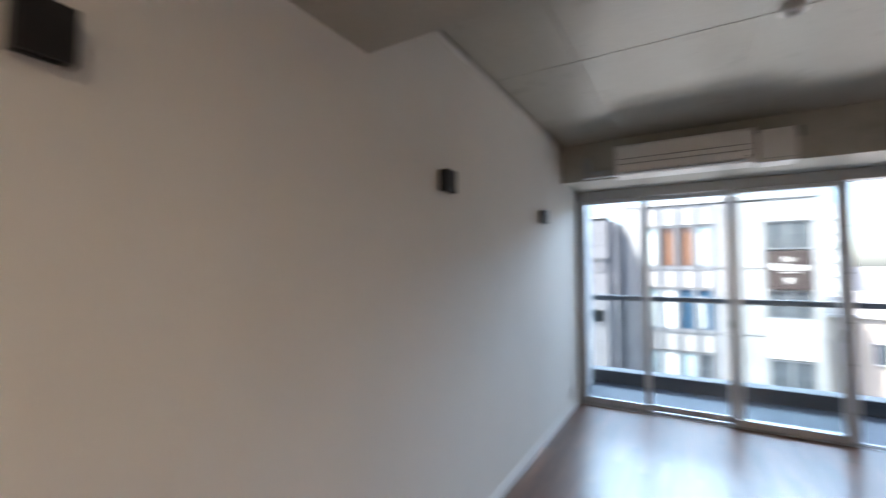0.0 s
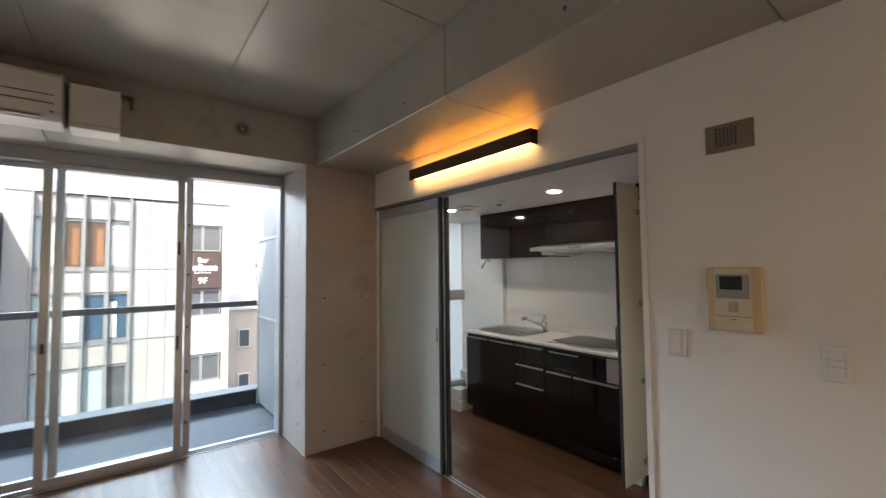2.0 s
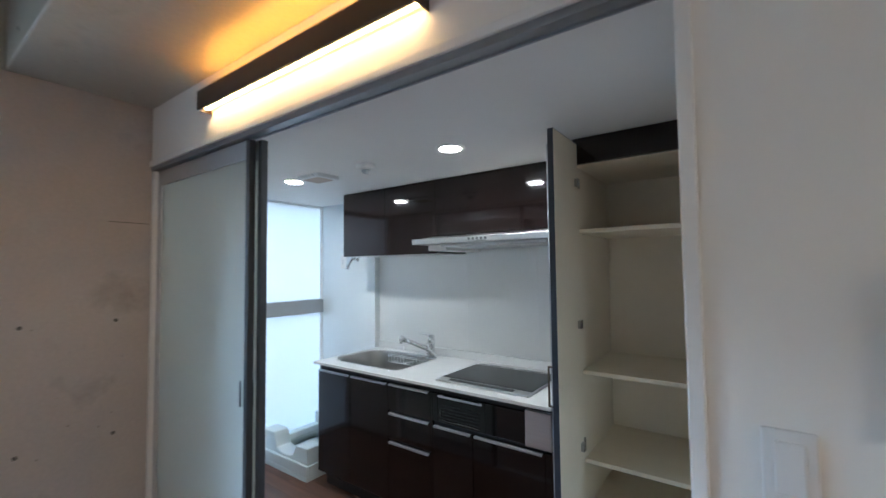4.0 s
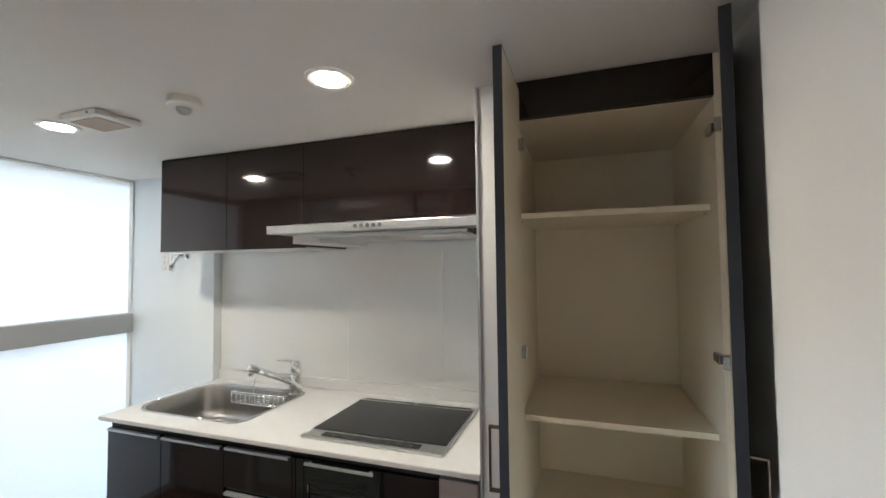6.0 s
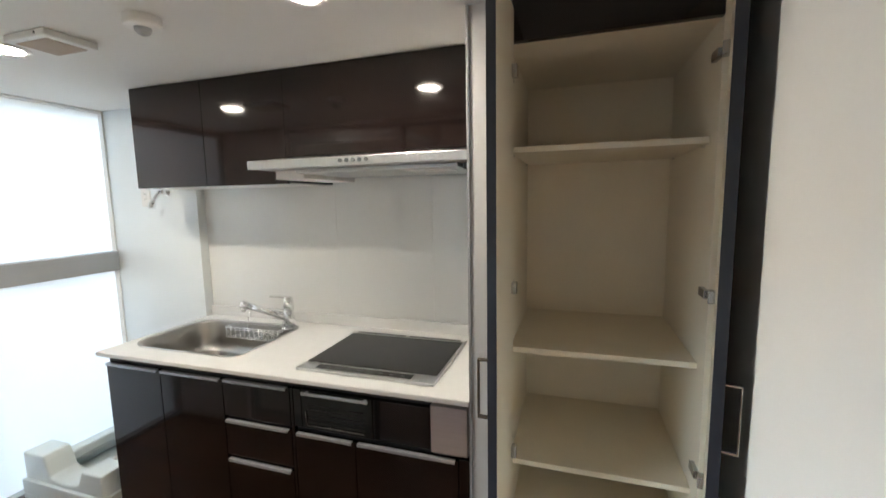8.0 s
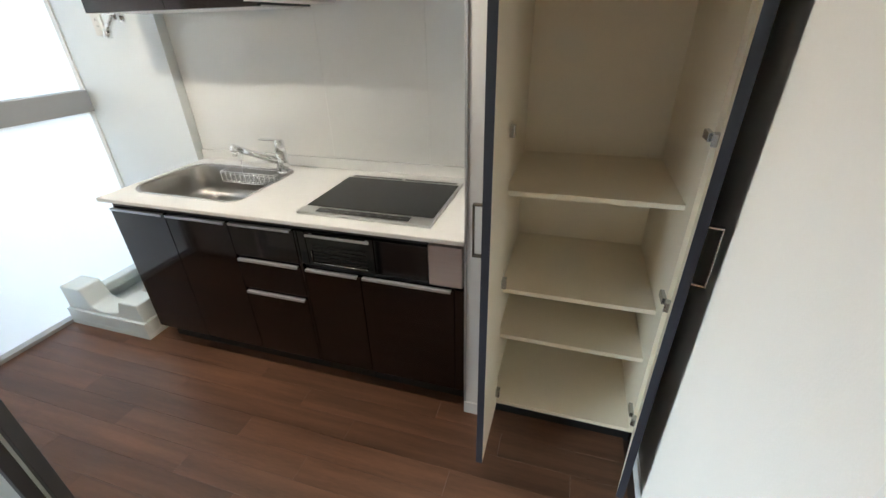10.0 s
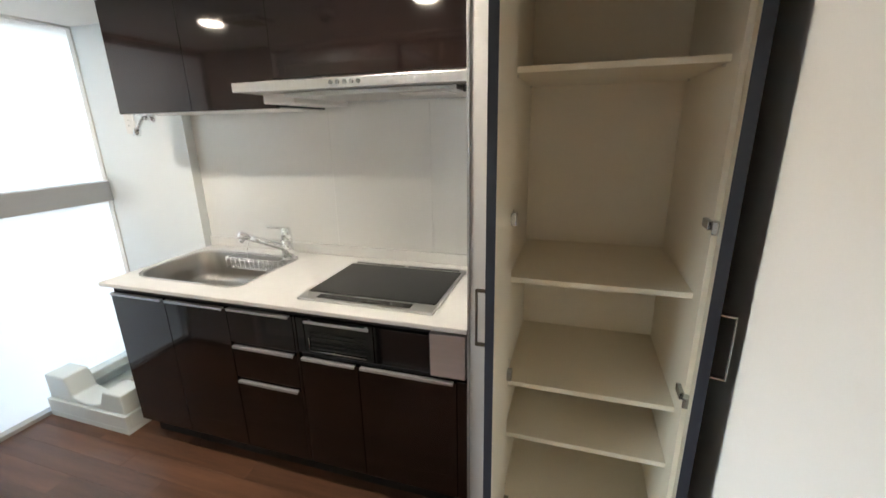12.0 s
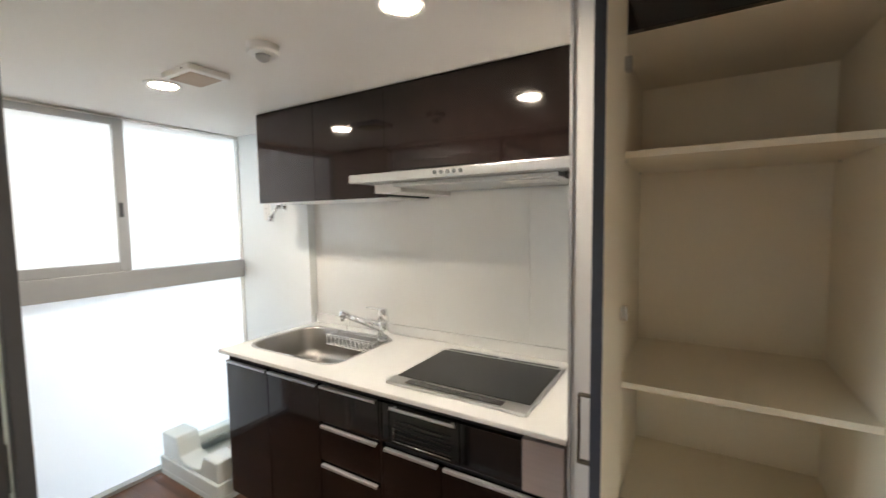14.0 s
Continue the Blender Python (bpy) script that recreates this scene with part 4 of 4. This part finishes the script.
for x in (4.15, 4.175, 4.20):
    runs.append([(x, 3.67, 0.80), (x, 4.00, 0.80)])
for y in (3.72, 3.95):
    runs.append([(4.222, y, 0.80), (4.226, y, 0.862), (4.255, y, 0.93), (4.235, y, 0.955), (4.225, y, 0.925)])
runs.append([(4.255, 3.72, 0.93), (4.255, 3.95, 0.93)])
wire("wires", runs, 0.0026, CHROME, grow_rack)

# mixer tap
TX, TY = 4.20, 3.655
fa = thing("mixer_tap", (TX, TY, z1), "chrome single-lever kitchen mixer tap with a straight spout", "tap")
turned("base_ring", [(0.036, 0.0025), (0.036, 0.006), (0.030, 0.012)], (TX, TY, z1), CHROME, fa, 32)
bm = bmesh.new()
add_tube(bm, (TX, TY, z1 + 0.010), (TX, TY, 0.955), 0.028, 0.026, 28)
add_tube(bm, (TX, TY, 0.9555), (TX, TY, 0.962), 0.0265, 0.0265, 28)
add_tube(bm, (TX, TY, 0.9625), (TX, TY, 1.012), 0.0275, 0.024, 28)
grow("column", bm, CHROME, fa, True)
bm = bmesh.new()
add_tube(bm, (TX - 0.004, TY + 0.01, 0.912), (4.125, 3.845, 0.978), 0.0185, 0.0165, 20)
add_tube(bm, (4.125, 3.845, 0.978), (4.115, 3.876, 0.987), 0.0215, 0.0205, 20)
add_tube(bm, (4.117, 3.866, 0.975), (4.117, 3.868, 0.948), 0.0145, 0.0125, 16)
grow("spout", bm, CHROME, fa, True)
bm = bmesh.new()
add_tube(bm, (TX, TY, 1.0122), (TX, TY, 1.020), 0.023, 0.018, 24)
add_box(bm, TX - 0.010, TX + 0.010, TY + 0.005, TY + 0.115, 1.0125, 1.0205, 0.003)
grow("lever", bm, CHROME, fa)

# induction hob
hb = thing("induction_hob", (3.99, 2.99, z1), "black glass induction hob in a silver frame", "hob")
box("frame", 3.748, 4.232, 2.706, 3.279, z1 + 0.0005, z1 + 0.012, STEEL_S, hb, 0.003)
box("glass_top", 3.815, 4.180, 2.716, 3.269, z1 + 0.0121, z1 + 0.0145, HOBG, hb, 0.0008)
box("control_strip", 3.764, 3.800, 2.80, 3.20, z1 + 0.0121, z1 + 0.0138, BLACKG, hb, 0.0006)
boxes("vent_slot", [(4.196, 4.212, 2.73, 2.985, z1 + 0.0121, z1 + 0.0135), (4.196, 4.212, 3.0, 3.255, z1 + 0.0121, z1 + 0.0135)], PLASTIC_D, hb, 0.0006)
for i in range(8):
    box("key_mark", 3.775, 3.785, 2.83 + 0.045 * i, 2.845 + 0.045 * i, z1 + 0.0138, z1 + 0.0142, PLASTIC_D, hb)

# wall cabinets
wc = thing("wall_cabinet", (4.15, 3.47, 1.58), "dark gloss wall cabinets under the white ceiling", "kitchen cabinet")
box("body", 3.996, XB - 0.008, 3.440, 4.325, 1.592, ZK - 0.002, GLOSS_E, wc)
box("body", 3.996, XB - 0.008, 2.600, 3.438, 1.745, ZK - 0.002, GLOSS_E, wc)
for y0_, y1_, zz in ((3.888, 4.330, 1.586), (3.440, 3.888, 1.586), (2.600, 3.440, 1.70)):
    box("door", 3.975, 3.9955, y0_ + 0.0008, y1_ - 0.0008, zz, ZK - 0.004, GLOSS, wc, 0.001)
box("side_panel", 3.996, XB - 0.008, 4.3255, 4.333, 1.586, ZK - 0.004, GLOSS, wc)
box("underside", 3.998, XB - 0.03, 3.46, 4.32, 1.5865, 1.5915, TRIM, wc)

# range hood
hd = thing("range_hood", (4.05, 3.03, 1.63), "flat stainless range hood with five round buttons", "range hood")
box("front_edge", 3.776, 3.80, 2.572, 3.468, 1.634, 1.667, STEEL_S, hd, 0.002)
prism("canopy", [(3.8001, 1.636), (3.8001, 1.666), (3.974, 1.695), (XB - 0.01, 1.695), (XB - 0.01, 1.636)], "y", 2.574, 3.466, STEEL_S, hd)
box("baffle", 3.86, 4.24, 2.64, 3.31, 1.618, 1.6355, STEEL_S, hd, 0.004)
box("lamp_lens", 3.90, 4.02, 2.68, 2.86, 1.615, 1.6179, PLASTIC, hd, 0.001)
box("oil_tray", 3.88, 4.30, 2.60, 2.625, 1.612, 1.6355, BLACKM, hd, 0.003)
boxes("filler_box", [(3.90, XB - 0.03, 3.30, 3.438, 1.60, 1.6355)], TRIM, hd, 0.002)
for i in range(5):
    tube("button", (3.776, 3.055 - 0.026 * i, 1.652), (3.7715, 3.055 - 0.026 * i, 1.652), 0.0075, PLASTIC_D, hd, n=16)

# white filler between the worktop and the tall cupboard
fl = setting(box("filler_panel", 3.690, XB - 0.001, 2.458, 2.5615, -0.012, ZK - 0.001, TRIM), "white end panel between the worktop and the tall cupboard", "panel")
box("baseboard", 3.681, 3.6895, 2.459, 2.5612, -0.012, 0.062, TRIM, fl, 0.002)
box("edge_trim", 3.684, 3.6899, 2.553, 2.562, 0.063, ZK - 0.002, ALU_W, fl, 0.001)
sp = thing("switch_plate", (3.9, 2.5615, 1.15), "slim white switch plate on the end panel", "switch")
box("plate", 3.86, 3.93, 2.5617, 2.568, 1.14, 1.30, PLASTIC, sp, 0.002)
box("rocker", 3.875, 3.915, 2.5681, 2.571, 1.165, 1.275, PLASTIC, sp, 0.001)

# tall cupboard: carcass, shelves and two open doors
CY0, CY1, CX = 1.898, 2.440, 3.692
cu_ = thing("tall_cupboard", (4.0, 2.17, 0), "tall cream-lined cupboard with dark gloss doors standing open, empty shelves", "cupboard")
boxes("carcass", [(CX, 4.255, CY0 - 0.017, CY0, 0.088, 2.066), (CX, 4.255, CY1, CY1 + 0.017, 0.088, 2.066), (CX, 4.255, CY0 + 0.0001, CY1 - 0.0001, 0.088, 0.106),
                  (CX + 0.02, 4.255, CY0 + 0.0001, CY1 - 0.0001, 1.950, 1.968), (4.2551, 4.265, CY0 - 0.017, CY1 + 0.017, 0.088, 2.066)], CREAM, cu_)
box("header", CX - 0.002, CX + 0.018, CY0 + 0.0002, CY1 - 0.0002, 1.950, 2.066, GLOSS, cu_)
box("toe_kick", CX + 0.04, 4.25, CY0 - 0.017, CY1 + 0.017, -0.011, 0.0875, BLACKM, cu_)
for z in (1.645, 1.004, 0.612, 0.392):
    box("shelf", 3.757, 4.2545, CY0 + 0.001, CY1 - 0.001, z, z + 0.018, CREAM, cu_, 0.001)
for z, x, y in itertools.product((1.645, 1.004, 0.612, 0.392), (3.80, 4.18), (CY0, CY1 - 0.008)):
    box("shelf_pin", x, x + 0.008, y, y + 0.008, z - 0.008, z - 0.0005, CHROME, cu_)
box("edge_strip", CX - 0.0015, CX + 0.004, CY1 - 0.003, CY1 - 0.0002, 0.107, 1.949, BRONZE, cu_)
box("side_filler", CX - 0.001, CX + 0.018, 1.8635, CY0 - 0.0175, -0.011, ZK - 0.002, GLOSS, cu_)


def cupboard_door(hinge_y, sign, angle):
    """A door on its hinges: dark outside, cream inside; sign +1 hinged on the high-y side."""
    d = new("door")
    w_, h0, h1, t = 0.286, 0.088, 2.040, 0.023
    # built closed along y in local axes, then turned about the hinge
    d.parent = cu_
    d.location = Vector((CX - 0.002, hinge_y, 0)) - cu_.location
    d.rotation_euler = (0, 0, radians(angle) * -sign)

    def part(name, x0, x1, a, b, z0_, z1_, mat, bev=0.0):
        bm_ = bmesh.new()
        y0_, y1_ = sorted((-sign * a, -sign * b))
        add_box(bm_, x0, x1, y0_, y1_, z0_, z1_, bev)
        ob = grow(name, bm_, mat)
        ob.parent = d
        return ob

    part("inner_panel", -t + 0.003, 0.0, 0.0005, w_ - 0.0005, h0 + 0.0005, h1 - 0.0005, CREAM)
    part("outer_skin", -t, -t + 0.0029, 0.0, w_, h0, h1, GLOSS, 0.0008)
    part("edge_band", -t + 0.0005, 0.0005, w_ - 0.0004, w_ + 0.001, h0, h1, GLOSS_E)
    part("edge_band", -t + 0.0005, 0.0005, 0.0, w_, h1 - 0.0004, h1 + 0.001, GLOSS_E)
    # a flat strip bent into a square loop that stands off the door
    hb_ = bmesh.new()
    y0_, y1_ = sorted((-sign * 0.236, -sign * 0.250))
    for x0_, x1_, p, q in ((-t - 0.034, -t - 0.030, 0.935, 1.095), (-t - 0.030, -t - 0.0001, 0.935, 0.940), (-t - 0.030, -t - 0.0001, 1.090, 1.095)):
        add_box(hb_, x0_, x1_, y0_, y1_, p, q, 0.0008)
    # left handle is chrome too; bronze colour imitates its brown floor reflection
    ob = grow("handle", hb_, BRONZE if sign > 0 else CHROME)
    ob.parent = d
    for z in (0.19, 0.72, 1.24, 1.86):
        part("hinge_cup", 0.0003, 0.016, 0.018, 0.045, z - 0.017, z + 0.017, STEEL, 0.002)
    return d


cupboard_door(2.421, 1, 90)
cupboard_door(1.884, -1, 75)
for z in (0.19, 0.72, 1.24, 1.86):
    for y, s in ((CY1, -1), (CY0, 1)):
        y0_, y1_ = sorted((y + s * 0.0005, y + s * 0.014))
        box("hinge_arm", CX - 0.008, CX + 0.045, y0_, y1_, z - 0.012, z + 0.012, STEEL, cu_, 0.002)

# washing machine pan
pn = thing("washer_pan", (3.98, 4.67, 0), "white plastic washing machine pan on the floor", "washing machine pan")
PX0, PX1, PY0, PY1 = 3.672, 4.272, 4.36, 4.95
boxes("base", [(PX0, PX1, PY0, PY1, -0.011, 0.03), (PX0, PX0 + 0.025, PY0, PY1, 0.0301, 0.105), (PX1 - 0.025, PX1, PY0, PY1, 0.0301, 0.105),
               (PX0 + 0.0251, PX1 - 0.0251, PY0, PY0 + 0.025, 0.0301, 0.105), (PX0 + 0.0251, PX1 - 0.0251, PY1 - 0.025, PY1, 0.0301, 0.105)], PAN, pn, 0.003)


def bank(x0, x1, top):
    """A side of the pan: two raised corners with a curved dip between them."""
    a, b = PY0 + 0.012, PY1 - 0.012
    pts = [(a, 0.1052), (b, 0.1052), (b, top), (b - 0.15, top)]
    lo, w0, w1 = 0.125, b - 0.19, a + 0.17
    pts += [(b - 0.155 - 0.035 * k / 4, top - (top - lo - 0.02) * (k / 4)) for k in range(1, 5)]
    pts += [(w0 + (w1 - w0) * k / 8, lo + 0.02 * abs(1 - k / 4) ** 2) for k in range(1, 8)]
    pts += [(a + 0.17 - 0.035 * k / 4, lo + 0.02 + (top - 0.03 - lo - 0.02) * k / 4) for k in range(0, 5)]
    pts += [(a, top - 0.03)]
    ob = prism("bank", pts, "x", x0, x1, PAN, pn)
    mod = ob.modifiers.new("round", "BEVEL")
    mod.width, mod.segments, mod.limit_method = 0.008, 2, "ANGLE"
    return ob


bank(PX0 + 0.012, PX0 + 0.14, 0.25)
bank(PX1 - 0.10, PX1 - 0.012, 0.25)
box("side_bank", PX0 + 0.1405, PX1 - 0.1005, PY1 - 0.09, PY1 - 0.012, 0.1052, 0.16, PAN, pn, 0.01)
wire("drain_hose", [[(3.90 + 0.05 * math.cos(a), 4.66 + 0.05 * math.sin(a), 0.04 + 0.02 * a) for a in [0.35 * i for i in range(16)]]], 0.011, PLASTIC, pn, 8)
turned("drain_cover", [(0.06, 0.0305), (0.06, 0.045), (0.035, 0.055)], (3.92, 4.66, 0), PAN, pn, 24)

# washer tap and outlet on the wall
tp = thing("wall_tap", (XP, 4.505, 1.55), "small chrome wall tap for the washing machine", "tap")
turned("flange", [(0.024, -0.0005), (0.022, -0.008), (0.012, -0.012)], (XP, 4.505, 1.575), CHROME, tp, 24, "x")
wire("pipe", [[(XP - 0.008, 4.505, 1.575), (XP - 0.055, 4.505, 1.575), (XP - 0.07, 4.507, 1.56), (XP - 0.075, 4.527, 1.535), (XP - 0.075, 4.542, 1.512)]], 0.0125, CHROME, tp, 12)
box("handle", XP - 0.065, XP - 0.035, 4.467, 4.552, 1.586, 1.594, CHROME, tp, 0.003)
tube("nozzle", (XP - 0.075, 4.542, 1.52), (XP - 0.075, 4.552, 1.488), 0.019, CHROME, tp)
outlet("outlet", (XP, 4.68, 1.555), "-x", "white outlet beside the washer tap")

# ---- floor planks ----
plank_mesh = {}


def plank(x0, y0, w_, l_):
    key = (round(w_, 3), round(l_, 3))
    if key not in plank_mesh:
        bm_ = bmesh.new()
        add_box(bm_, 0.0002, w_ - 0.0002, 0.0003, l_ - 0.0003, -0.011, 0.0, 0.0004, 1)
        me = bpy.data.meshes.new("plank")
        bm_.to_mesh(me)
        bm_.free()
        me.materials.append(PLANK)
        plank_mesh[key] = me
    ob = new("plank", plank_mesh[key])
    ob.parent = floor
    ob.location = (x0, y0, 0)
    return ob


PW, PL = 0.1045, 0.909
rnd = random.Random(7)
i, x = 0, XW + 0.0005
rear = bmesh.new()
while x < XB - 0.01:
    w_ = min(PW, XB - 0.0005 - x)
    in_kitchen = x + w_ > XK
    y_lo, y_hi = (1.9 if in_kitchen else 0.62), (KY - 0.031 if in_kitchen else YG - 0.056)
    if x < XK and x + w_ > 2.06:
        y_hi = min(y_hi, YB) if x < XK else y_hi
    y = y_lo
    step = (0.33, 0.71, 0.09, 0.53, 0.85)[i % 5] * PL
    y1_ = y_lo + max(0.2, step)
    while y < y_hi - 0.01:
        e = min(y1_, y_hi)
        if y_hi - e < 0.12:
            e = y_hi
        plank(x, y, w_, e - y)
        y, y1_ = e, e + PL
    if not in_kitchen:
        yy = YS
        while yy < 0.62 - 0.01:
            e = min(yy + 1.61, 0.62)
            add_box(rear, x + 0.0005, x + w_ - 0.0005, yy + 0.0006, e - 0.0006, -0.011, 0.0)
            yy = e
    x += w_
    i += 1
ob = tagged(grow("plank", rear, PLANK, floor), kind="stuff")
